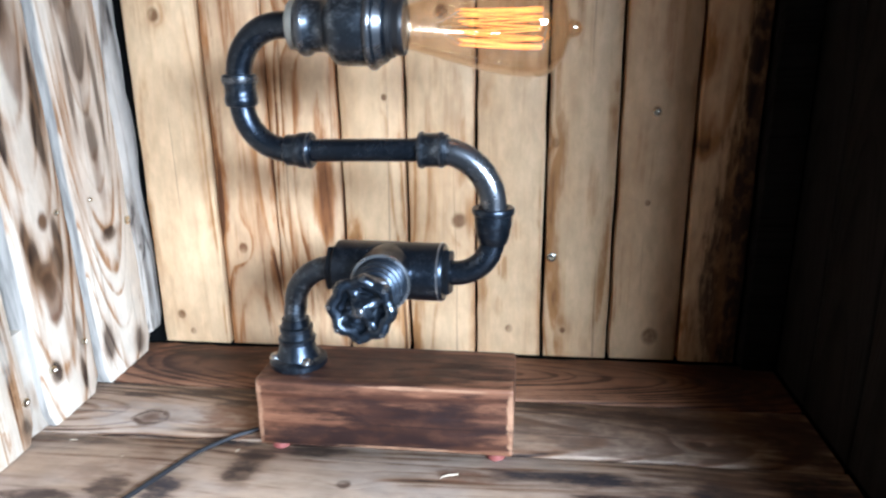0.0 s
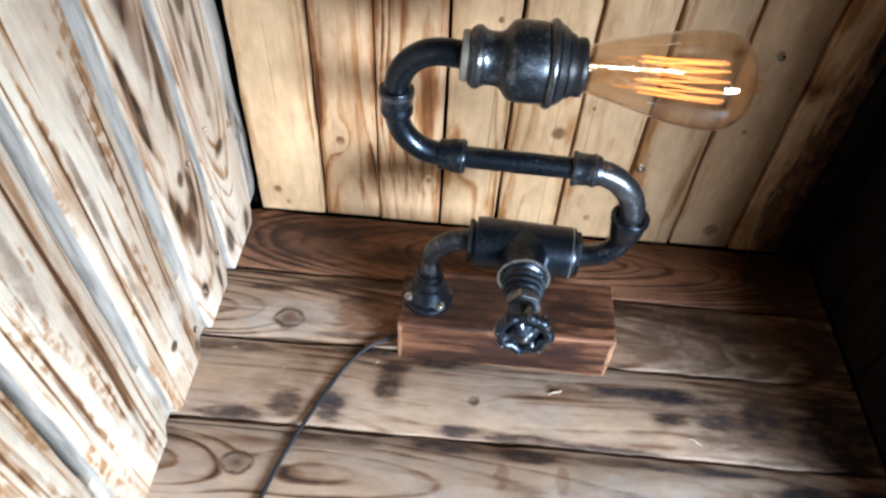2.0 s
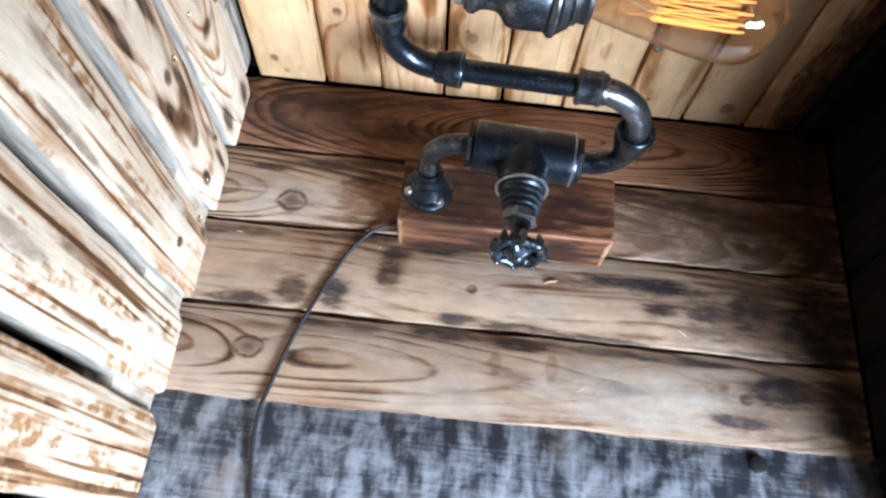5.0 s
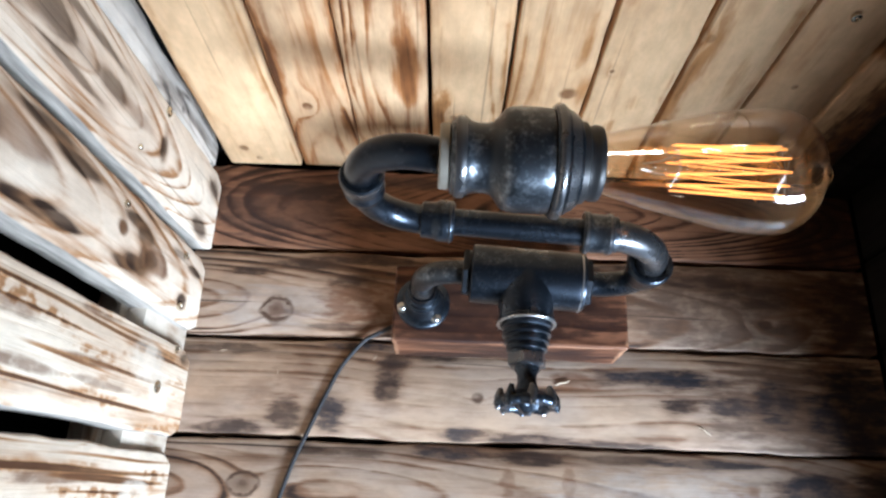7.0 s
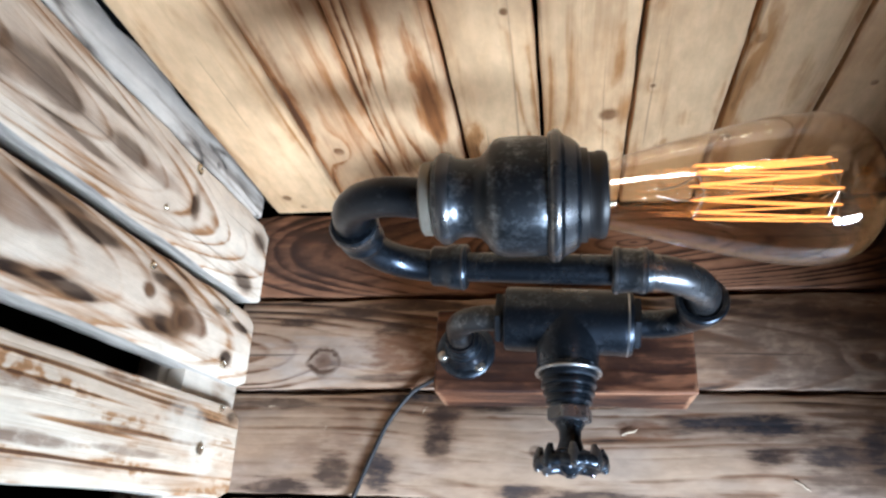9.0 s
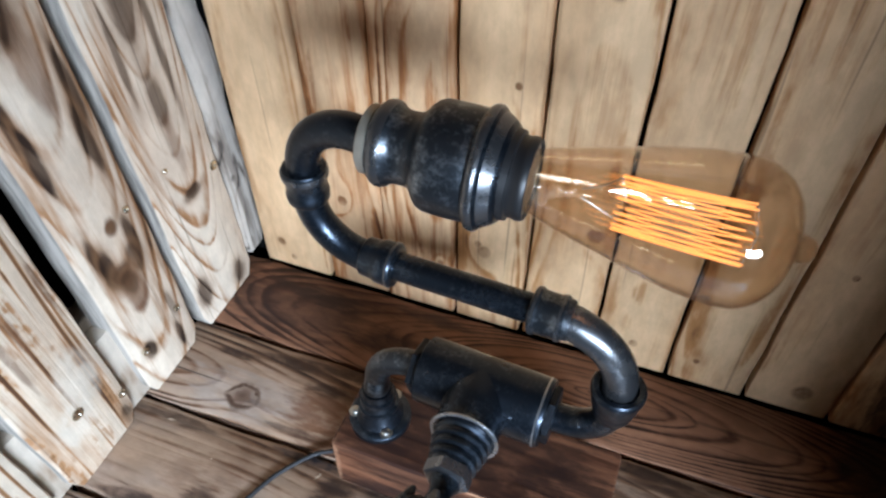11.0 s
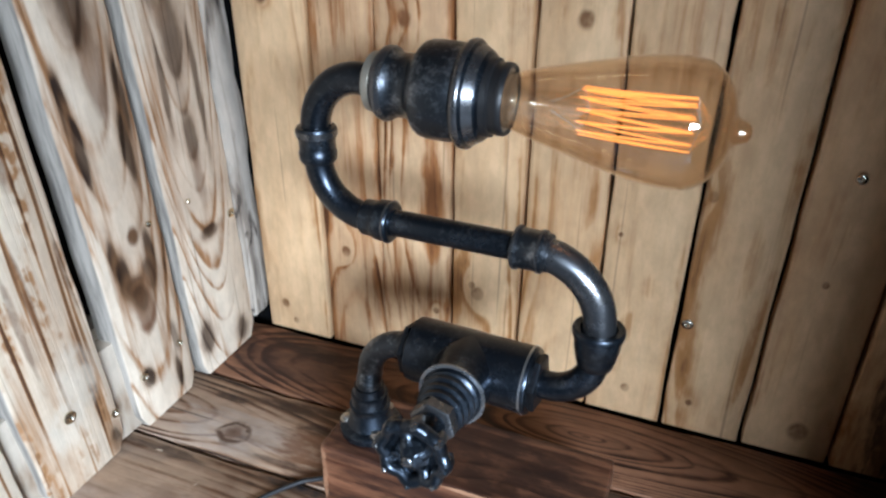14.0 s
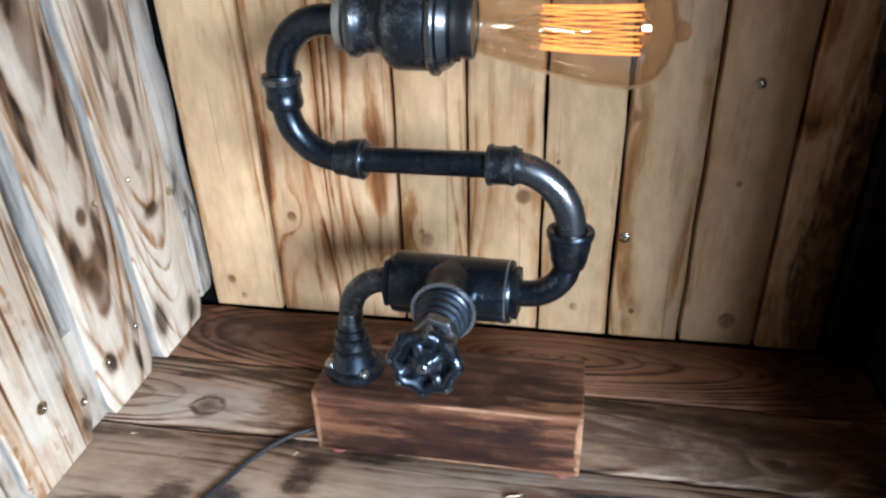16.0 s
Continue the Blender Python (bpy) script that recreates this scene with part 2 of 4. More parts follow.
def glass(name, tint, gloss=0.05):
    """Thin blown glass: clear and tinted, its mirror gloss growing towards the rims."""
    n = Nodes(name)
    see, shine, both = (n.tree.nodes.new(k) for k in ("ShaderNodeBsdfTransparent", "ShaderNodeBsdfGlossy", "ShaderNodeMixShader"))
    see.inputs["Color"].default_value = (*tint, 1)
    shine.inputs["Color"].default_value, shine.inputs["Roughness"].default_value = (1, 1, 1, 1), 0.03
    slant = n.tree.nodes.new("ShaderNodeLayerWeight")
    slant.inputs["Blend"].default_value = 0.5
    n.put(both.inputs[0], n.math("ADD", n.mul(n.math("POWER", slant.outputs["Facing"], 4.5), 0.9), gloss, clamp=True))
    n.put(both.inputs[1], see.outputs[0])
    n.put(both.inputs[2], shine.outputs[0])
    n.put(n.tree.nodes["Material Output"].inputs["Surface"], both.outputs[0])
    n.tree.nodes.remove(n.bsdf)
    return n.mat


GLASS = glass("amber_glass", (0.982, 0.920, 0.850), 0.085)
CLEAR = glass("clear_glass", (0.97, 0.965, 0.95))
n = Nodes("glowing_filament")
GLOW = n.set(Base_Color=(0.1, 0.03, 0.01), Emission_Color=(1.0, 0.41, 0.105), Emission_Strength=3.0)

# ---- building helpers ----
WORLD = {}


def thing(name, at=(0, 0, 0)):
    ob = new(name)
    ob.empty_display_size = 0.02
    ob.matrix_basis = Matrix.Translation(at)
    WORLD[ob] = Matrix.Translation(at)
    return ob


def part(name, bm, material, parent=None, label="", m=None, smooth=True):
    """Links a bmesh as one mesh object. Without a pose m the vertices stand in world metres."""
    if m is None:
        lo = Vector([min(v.co[i] for v in bm.verts) for i in range(3)])
        hi = Vector([max(v.co[i] for v in bm.verts) for i in range(3)])
        m = Matrix.Translation((lo + hi) / 2)
        bmesh.ops.translate(bm, verts=bm.verts, vec=-(lo + hi) / 2)
    bmesh.ops.recalc_face_normals(bm, faces=bm.faces)
    data = bpy.data.meshes.new(name)
    bm.to_mesh(data)
    bm.free()
    data.materials.append(material)
    data.polygons.foreach_set("use_smooth", [smooth] * len(data.polygons))
    if smooth:
        data.set_sharp_from_angle(angle=radians(38))
    ob = new(name, data)
    WORLD[ob] = m
    if parent:
        ob.parent = parent
        ob.matrix_basis = WORLD[parent].inverted() @ m
    else:
        ob.matrix_basis = m
    return tagged(ob, label)


def box(lo, hi, bevel=0.0):
    bm = bmesh.new()
    bmesh.ops.create_cube(bm, size=1)
    for v in bm.verts:
        v.co = Vector([lo[i] + (v.co[i] + 0.5) * (hi[i] - lo[i]) for i in range(3)])
    if bevel:
        bmesh.ops.bevel(bm, geom=bm.edges[:], offset=bevel, segments=2, profile=0.6, affect="EDGES")
    return bm


def basis(axis):
    z = Vector(axis).normalized()
    x = z.orthogonal().normalized()
    return x, z.cross(x), z


def lathe(profile, at, axis, steps=40, bm=None, closed=False, sides=None):
    """Turns (distance, radius) pairs round an axis. sides: (first, last, count) makes those rows a polygon, as on a nut."""
    bm = bm or bmesh.new()
    x, y, z = basis(axis)
    at = Vector(at)
    rows = []
    for k, (d, r) in enumerate(profile):
        row = []
        for i in range(steps):
            a = 2 * math.pi * i / steps
            rr = r
            if sides and sides[0] <= k <= sides[1]:
                step = 2 * math.pi / sides[2]
                rr = r / math.cos((a % step) - step / 2)
            row.append(bm.verts.new(at + z * d + (x * math.cos(a) + y * math.sin(a)) * rr))
        rows.append(row)
    pairs = list(zip(rows, rows[1:])) + ([(rows[-1], rows[0])] if closed else [])
    for a, b in pairs:
        for i in range(steps):
            j = (i + 1) % steps
            bm.faces.new((a[i], a[j], b[j], b[i]))
    if not closed:
        bm.faces.new(rows[0][::-1])
        bm.faces.new(rows[-1])
    return bm


def tube(points, radii, steps=20, bm=None, ring=False):
    bm = bm or bmesh.new()
    pts = [Vector(p) for p in points]
    if not isinstance(radii, (list, tuple)):
        radii = [radii] * len(pts)
    rows, x = [], None
    count = len(pts)
    for i, p in enumerate(pts):
        if ring:
            way = (pts[(i + 1) % count] - pts[i - 1]).normalized()
        else:
            way = (pts[min(i + 1, count - 1)] - pts[max(i - 1, 0)]).normalized()
        x = way.orthogonal() if x is None else x - way * x.dot(way)
        x.normalize()
        y = way.cross(x)
        rows.append([bm.verts.new(p + (x * math.cos(a) + y * math.sin(a)) * radii[i])
                     for a in (2 * math.pi * k / steps for k in range(steps))])
    pairs = list(zip(rows, rows[1:])) + ([(rows[-1], rows[0])] if ring else [])
    for a, b in pairs:
        for i in range(steps):
            j = (i + 1) % steps
            bm.faces.new((a[i], a[j], b[j], b[i]))
    if not ring:
        bm.faces.new(rows[0][::-1])
        bm.faces.new(rows[-1])
    return bm


def spline(points, per=10):
    p = [Vector(q) for q in points]
    p = [2 * p[0] - p[1]] + p + [2 * p[-1] - p[-2]]
    out = []
    for a, b, c, d in zip(p, p[1:], p[2:], p[3:]):
        for k in range(per):
            t = k / per
            out.append(0.5 * (2 * b + (c - a) * t + (2 * a - 5 * b + 4 * c - d) * t * t + (3 * b - a - 3 * c + d) * t ** 3))
    return out + [p[-2]]


def plank_mesh(length, wide, thick, seed, rag=0.0007, bevel=0.0018, corner=0.0, segments=36, slant=(0.0, 0.0)):
    """A sawn board: x along from 0, y across about 0, front face at z = 0. corner: how far the corners of its first end are worn off."""
    bm = bmesh.new()
    h = wide / 2
    rows = []
    for k in range(segments + 1):
        t = k / segments
        u = length * (t * t * (3 - 2 * t) * 0.25 + t * 0.75)
        le = noise.noise((u * 18, seed * 3.1, 0)) * rag * 2 + noise.noise((u * 90, seed * 3.1, 5)) * rag
        ri = noise.noise((u * 18, seed * 3.1, 9)) * rag * 2 + noise.noise((u * 90, seed * 3.1, 14)) * rag
        lo, hi = -h + le + slant[0] * t, h + ri + slant[1] * t
        if corner and u < corner:
            cut = corner * 0.45 * (1 - u / corner) ** 2
            lo, hi = lo + cut, hi - cut * 0.7
        face = noise.noise((u * 9, seed, 3)) * rag * 0.8
        b = bevel * (1 + 0.6 * noise.noise((u * 40, seed, 20)))
        mid = (lo + hi) / 2
        ring = [(lo, face - b), (lo + b * 0.35, face - b * 0.35), (lo + b, face), (mid, face), (hi - b, face), (hi - b * 0.35, face - b * 0.35),
                (hi, face - b), (hi, -thick), (lo, -thick)]
        rows.append([bm.verts.new((u, y, z)) for y, z in ring])
    for a, b in zip(rows, rows[1:]):
        for i in range(9):
            j = (i + 1) % 9
            bm.faces.new((a[i], a[j], b[j], b[i]))
    bm.faces.new(rows[0][::-1])
    bm.faces.new(rows[-1])
    return bm


def screw(parent, at, normal, r=0.0032, material=None):
    """A countersunk screw head with a cross slot."""
    r *= 1.2
    bm = lathe([(-0.002, r * 0.8), (0.0002, r), (0.0010, r * 0.95), (0.0016, r * 0.7), (0.0017, r * 0.4), (0.0008, r * 0.22), (0.0004, r * 0.1)], at, normal, 18)
    return part("screw", bm, material or SCREW, parent)


# ---- the nook: floor ----
UP_BACK = Matrix(((0, -1, 0), (0, 0, -1), (1, 0, 0))).to_4x4()     # boards upright, facing -y
UP_LEFT = Matrix(((0, 0, 1), (0, -1, 0), (1, 0, 0))).to_4x4()      # boards upright, facing +x
UP_RIGHT = Matrix(((0, 0, -1), (0, 1, 0), (1, 0, 0))).to_4x4()     # boards upright, facing -x

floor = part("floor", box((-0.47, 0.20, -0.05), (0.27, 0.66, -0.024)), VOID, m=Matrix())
tagged(floor, "scorched brown pine plank floor of a wooden nook", "floor", kind="structure")

LEFT_END, RIGHT_END = -0.386, 0.226
RED = dict(streak=0.2, mottle=0.2, pale=(0.27, 0.130, 0.072), mid=(0.075, 0.030, 0.016), dark=(0.018, 0.009, 0.006))
BROWN = dict(pale=(0.39, 0.270, 0.184), mid=(0.165, 0.088, 0.050), dark=(0.032, 0.019, 0.014), streak=0.26, crack=0.9, mottle=0.18)
ASH = (0.42, 0.39, 0.36)
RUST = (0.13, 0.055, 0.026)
# brown of the right plank halves, with the dimmer light there painted in
BROWN_SHADE = (0.115, 0.072, 0.050)
# the broad marks past x = 0.55 are scorch plus painted shade
FLOOR = [
    # low y, high y, end shift of both edges, wood
    (0.5315, 0.614, (0.002, 0.0), dict(seed=1, heart=(0.002, 0.074, -0.20), rings=225, late=1.2, burn=0.9, wobble=0.004, **RED,
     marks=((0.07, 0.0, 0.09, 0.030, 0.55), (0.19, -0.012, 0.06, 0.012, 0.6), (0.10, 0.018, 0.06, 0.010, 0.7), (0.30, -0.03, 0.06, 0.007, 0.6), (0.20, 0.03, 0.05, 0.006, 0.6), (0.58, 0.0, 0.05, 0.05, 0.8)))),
    (0.4475, 0.5275, (0.004, 0.002), dict(seed=2, heart=(-0.012, 0.012, 0.10), rings=140, late=1.35, burn=0.6, ashen=0.2, **BROWN,
     knots=((0.082, -0.0155, 0.0105), (0.519, -0.012, 0.004)),
     marks=((0.50, 0.005, 0.14, 0.05, 0.85, BROWN_SHADE), (0.53, 0.014, 0.05, 0.012, 0.6), (0.085, -0.012, 0.055, 0.024, 0.32, ASH), (0.172, -0.004, 0.050, 0.032, 0.85, RUST), (0.082, -0.0155, 0.009, 0.009, 0.5, RUST),
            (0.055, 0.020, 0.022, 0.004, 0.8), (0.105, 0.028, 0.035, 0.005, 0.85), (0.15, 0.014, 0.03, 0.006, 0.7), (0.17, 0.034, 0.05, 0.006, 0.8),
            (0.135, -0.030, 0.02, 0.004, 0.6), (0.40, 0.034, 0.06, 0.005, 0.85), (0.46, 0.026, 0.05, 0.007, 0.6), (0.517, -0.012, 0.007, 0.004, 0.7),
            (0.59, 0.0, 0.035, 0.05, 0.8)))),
    (0.3625, 0.4430, (0.003, 0.006), dict(seed=3, heart=(-0.05, 0.05, 0.02), rings=160, late=0.6, burn=0.6, ashen=0.3, **BROWN,
     knots=((0.264, -0.003, 0.005),),
     marks=((0.55, 0.0, 0.11, 0.05, 0.8, BROWN_SHADE), (0.186, 0.011, 0.012, 0.020, 0.9), (0.190, 0.026, 0.015, 0.007, 0.8), (0.139, -0.020, 0.013, 0.015, 0.85, INK), (0.055, -0.036, 0.035, 0.008, 0.85),
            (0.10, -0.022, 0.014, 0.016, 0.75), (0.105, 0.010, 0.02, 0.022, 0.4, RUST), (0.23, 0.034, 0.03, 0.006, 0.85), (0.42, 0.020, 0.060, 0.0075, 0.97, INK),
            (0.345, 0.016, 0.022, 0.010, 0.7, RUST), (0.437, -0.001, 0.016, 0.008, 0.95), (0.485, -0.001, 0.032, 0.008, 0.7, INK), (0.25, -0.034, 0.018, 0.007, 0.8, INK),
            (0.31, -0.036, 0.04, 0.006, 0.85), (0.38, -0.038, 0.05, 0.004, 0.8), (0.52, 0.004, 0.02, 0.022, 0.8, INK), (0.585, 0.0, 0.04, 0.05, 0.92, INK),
            (0.160, 0.038, 0.030, 0.004, 0.97, INK), (0.04, 0.032, 0.05, 0.005, 0.6), (0.075, -0.005, 0.02, 0.012, 0.4, RUST)))),
    (0.2775, 0.3580, (0.010, 0.005), dict(seed=4, heart=(0.004, 0.008, 0.085), rings=160, late=0.75, burn=0.5, ashen=0.3, **BROWN,
     knots=((0.074, 0.006, 0.0095), (0.509, 0.008, 0.006)),
     marks=((0.42, 0.0, 0.10, 0.03, 0.4, ASH), (0.55, 0.0, 0.07, 0.035, 0.6, BROWN_SHADE), (0.54, 0.020, 0.030, 0.016, 0.95, INK), (0.505, -0.012, 0.025, 0.007, 0.8, INK), (0.24, 0.036, 0.03, 0.006, 0.85, INK),
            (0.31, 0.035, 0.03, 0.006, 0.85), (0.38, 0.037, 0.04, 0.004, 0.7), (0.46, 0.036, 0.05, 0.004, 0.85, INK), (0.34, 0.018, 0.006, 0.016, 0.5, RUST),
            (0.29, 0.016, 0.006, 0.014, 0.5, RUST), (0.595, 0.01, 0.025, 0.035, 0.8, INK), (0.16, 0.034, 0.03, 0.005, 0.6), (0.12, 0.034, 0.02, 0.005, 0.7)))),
]
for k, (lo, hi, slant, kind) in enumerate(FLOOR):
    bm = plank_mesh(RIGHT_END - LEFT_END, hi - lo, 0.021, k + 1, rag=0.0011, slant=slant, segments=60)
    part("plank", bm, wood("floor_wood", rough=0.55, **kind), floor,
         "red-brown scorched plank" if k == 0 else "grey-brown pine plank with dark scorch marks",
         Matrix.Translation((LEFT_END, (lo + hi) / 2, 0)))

# weathered board with black and white paint in front of the floor, one board's thickness lower
n = Nodes("flaked_paint")
co = n.coords()
u, v, w = n.split(co)
blot = n.noise(n.xyz(n.mul(u, 42.0), n.mul(v, 34.0), 4.0), 1.0, 4.0, 0.6, 0.4)
grain = n.noise(n.xyz(n.mul(u, 18.0), n.mul(v, 500.0), 1.0), 1.0, 3.0)
streak = n.noise(n.xyz(n.mul(u, 80.0), n.mul(v, 18.0), 9.0), 1.0, 3.0)
f = n.add(n.mul(blot, 0.50), n.add(n.mul(grain, 0.16), n.mul(streak, 0.36)))
colour = n.mix(n.smooth(f, 0.42, 0.64), (0.018, 0.021, 0.029), (0.27, 0.285, 0.32))
colour = n.mix(n.smooth(n.noise(co, 14.0, 3.0), 0.55, 0.75, 0.0, 0.5), colour, (0.14, 0.09, 0.055))
n.bump(f, 0.3, 0.0015)
FLAKED = n.set(Base_Color=colour, Roughness=0.5)
for k, (lo, hi) in enumerate(((0.168, 0.2895), (0.060, 0.164))):
    part("plank", plank_mesh(0.66, hi - lo, 0.02, 30 + k), FLAKED, floor, "weathered plank with flaked black and white paint",
         Matrix.Translation((-0.41, (lo + hi) / 2, -0.004 - 0.001 * k)))
part("knot_hole", lathe([(-0.004, 0.007), (0.0004, 0.007), (0.0016, 0.006), (0.0022, 0.0028)], (0.130, 0.2725, -0.002), (0, 0, 1), 18), BLACK, floor, "black round plug at the plank edge")

# ---- the nook: back wall ----
BACK, TOP = 0.617, 0.64
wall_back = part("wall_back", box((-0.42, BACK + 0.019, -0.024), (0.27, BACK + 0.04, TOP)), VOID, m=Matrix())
tagged(wall_back, "wall of upright pale pine boards with burnt edges", "wall", kind="structure")
PINE = dict(pale=(0.68, 0.455, 0.262), mid=(0.38, 0.178, 0.066), dark=(0.085, 0.036, 0.016), streak=0.13)
WARM = dict(pale=(0.65, 0.435, 0.255), mid=(0.35, 0.145, 0.052), dark=(0.10, 0.036, 0.014), streak=0.42)
EDGES = [-0.3685, -0.2965, -0.2375, -0.172, -0.111, -0.047, 0.016, 0.0785, 0.142, 0.1965]
# marks above x = 0.25: brown patches that also paint the light's falloff upwards
GRAIN = [
    dict(seed=11, marks=((0.34, 0.01, 0.05, 0.02, 0.45, HONEY), (0.2, -0.026, 0.06, 0.006, 0.5, HONEY),), heart=(0.01, 0.08, -0.006), rings=157, late=0.37, burn=0.10, edge=0.19, knots=((0.030, 0.014, 0.0045), (0.012, 0.004, 0.003), (0.318, 0.004, 0.006)), **PINE),
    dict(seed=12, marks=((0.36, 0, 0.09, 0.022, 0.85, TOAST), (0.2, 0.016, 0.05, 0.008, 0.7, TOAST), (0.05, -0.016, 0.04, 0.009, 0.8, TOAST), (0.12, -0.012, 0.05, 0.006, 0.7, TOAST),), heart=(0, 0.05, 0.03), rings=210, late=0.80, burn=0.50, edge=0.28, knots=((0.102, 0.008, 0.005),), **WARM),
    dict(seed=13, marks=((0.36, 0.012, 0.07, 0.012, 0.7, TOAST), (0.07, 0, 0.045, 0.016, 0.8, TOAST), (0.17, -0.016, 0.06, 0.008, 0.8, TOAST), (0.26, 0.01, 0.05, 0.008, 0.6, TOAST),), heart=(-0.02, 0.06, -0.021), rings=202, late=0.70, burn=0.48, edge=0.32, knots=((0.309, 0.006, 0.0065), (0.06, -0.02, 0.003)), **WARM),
    dict(seed=14, marks=((0.05, -0.018, 0.04, 0.008, 0.75, HONEY), (0.36, -0.01, 0.06, 0.015, 0.5, HONEY), (0.16, 0.02, 0.05, 0.006, 0.6, HONEY),), heart=(0.02, 0.07, 0.015), rings=180, late=0.46, burn=0.17, edge=0.33, knots=((0.087, 0.006, 0.0055), (0.094, 0.011, 0.003), (0.245, -0.012, 0.003)), **PINE),
    dict(seed=15, marks=((0.05, 0.022, 0.03, 0.007, 0.6, HONEY), (0.36, 0.015, 0.05, 0.01, 0.6, HONEY), (0.09, -0.026, 0.03, 0.004, 0.6, HONEY),), heart=(-0.005, 0.03, 0.048), rings=142, late=0.32, burn=0.10, edge=0.19, knots=((0.133, -0.016, 0.0075), (0.317, -0.002, 0.006)), **PINE),
    dict(seed=16, marks=((0.088, 0.004, 0.014, 0.007, 0.75, HONEY), (0.125, -0.006, 0.01, 0.006, 0.5, HONEY), (0.3, 0, 0.05, 0.015, 0.6, HONEY), (0.05, 0.01, 0.012, 0.005, 0.5, HONEY),), heart=(0.03, 0.08, 0.009), rings=150, late=0.32, burn=0.12, edge=0.17, knots=((0.027, 0.0, 0.0035), (0.165, 0.02, 0.002)), **PINE),
    dict(seed=17, marks=((0.33, 0.01, 0.05, 0.015, 0.65, HONEY), (0.16, -0.012, 0.03, 0.008, 0.6, HONEY), (0.2, 0.02, 0.04, 0.008, 0.6, HONEY), (0.07, -0.02, 0.03, 0.006, 0.6, HONEY),), heart=(0, 0.04, -0.036), rings=165, late=0.37, burn=0.23, edge=0.22, knots=((0.027, 0.012, 0.003), (0.205, 0.024, 0.0035)), **PINE),
    dict(seed=18, marks=((0.3, -0.01, 0.05, 0.015, 0.6, HONEY), (0.08, 0.02, 0.04, 0.008, 0.6, HONEY), (0.19, 0.01, 0.03, 0.01, 0.5, HONEY),), heart=(-0.03, 0.07, 0.012), rings=157, late=0.37, burn=0.17, edge=0.25, knots=((0.024, -0.006, 0.0075), (0.233, 0.002, 0.0035), (0.152, 0.004, 0.0025)), **PINE),
    # the last two marks paint the soft shade along this board's right side
    dict(seed=19, marks=((0.25, 0, 0.06, 0.015, 0.6, HONEY), (0.1, 0.01, 0.03, 0.012, 0.5, HONEY), (0.08, -0.010, 0.12, 0.022, 0.85), (0.2, -0.020, 0.45, 0.014, 0.9)), heart=(0.02, 0.07, -0.015), rings=165, late=0.41, burn=0.20, edge=0.22, **PINE),
]
BOARDS = []
for k, (a, b) in enumerate(zip(EDGES, EDGES[1:])):
    gap = 0.0016
    lo, hi = a + gap, b - (0.0007 if k == 1 else gap)
    if k == 2:
        lo = a + 0.0006
    half = (hi - lo) / 2
    kind = dict(GRAIN[k])
    m = Matrix.Translation(((lo + hi) / 2, BACK + (0.0012 if k % 3 == 1 else 0.0), 0.001)) @ UP_BACK
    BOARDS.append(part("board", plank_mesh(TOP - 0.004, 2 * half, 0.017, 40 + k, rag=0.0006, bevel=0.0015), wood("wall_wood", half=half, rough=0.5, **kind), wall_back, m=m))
screw(BOARDS[6], (0.023, BACK - 0.0006, 0.101), (0, -1, 0), 0.0038)
screw(BOARDS[7], (0.108, BACK - 0.0006, 0.233), (0, -1, 0), 0.0030)
# near-black wood: the shade on the right side put into the colour
SHADE_BLACK = wood("shade_black_board", 50, (0.012, 0.010, 0.009), (0.007, 0.006, 0.005), (0.004, 0.0035, 0.0035), rough=0.85)
SHADE_BLACK.node_tree.nodes["Principled BSDF"].inputs["Specular IOR Level"].default_value = 0.08
part("corner_strip", box((0.1975, BACK - 0.014, 0.0005), (0.2275, BACK + 0.018, TOP - 0.002), 0.0015), SHADE_BLACK, wall_back, "near-black corner strip standing in for shade")

# ---- the nook: left wall ----
SIDE = -0.372
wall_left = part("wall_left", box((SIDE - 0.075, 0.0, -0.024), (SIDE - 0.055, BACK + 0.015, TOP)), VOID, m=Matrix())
tagged(wall_left, "wall of gapped upright pallet boards with torched grain", "wall", kind="structure")
TORCH = dict(pale=(0.66, 0.558, 0.440), mid=(0.30, 0.150, 0.068), dark=(0.045, 0.020, 0.011), side=(0.37, 0.33, 0.285), relief=0.4)
GREY = dict(pale=(0.54, 0.48, 0.41), mid=(0.24, 0.20, 0.165), dark=(0.03, 0.025, 0.022), relief=0.9, streak=0.5)
BURNT = (0.014, 0.007, 0.005)
SCORCH = (0.11, 0.044, 0.019)
LIME = (0.63, 0.555, 0.455)
DASHED = dict(pale=(0.65, 0.550, 0.430), mid=(0.33, 0.170, 0.078), dark=(0.075, 0.033, 0.016), streak=0.26)
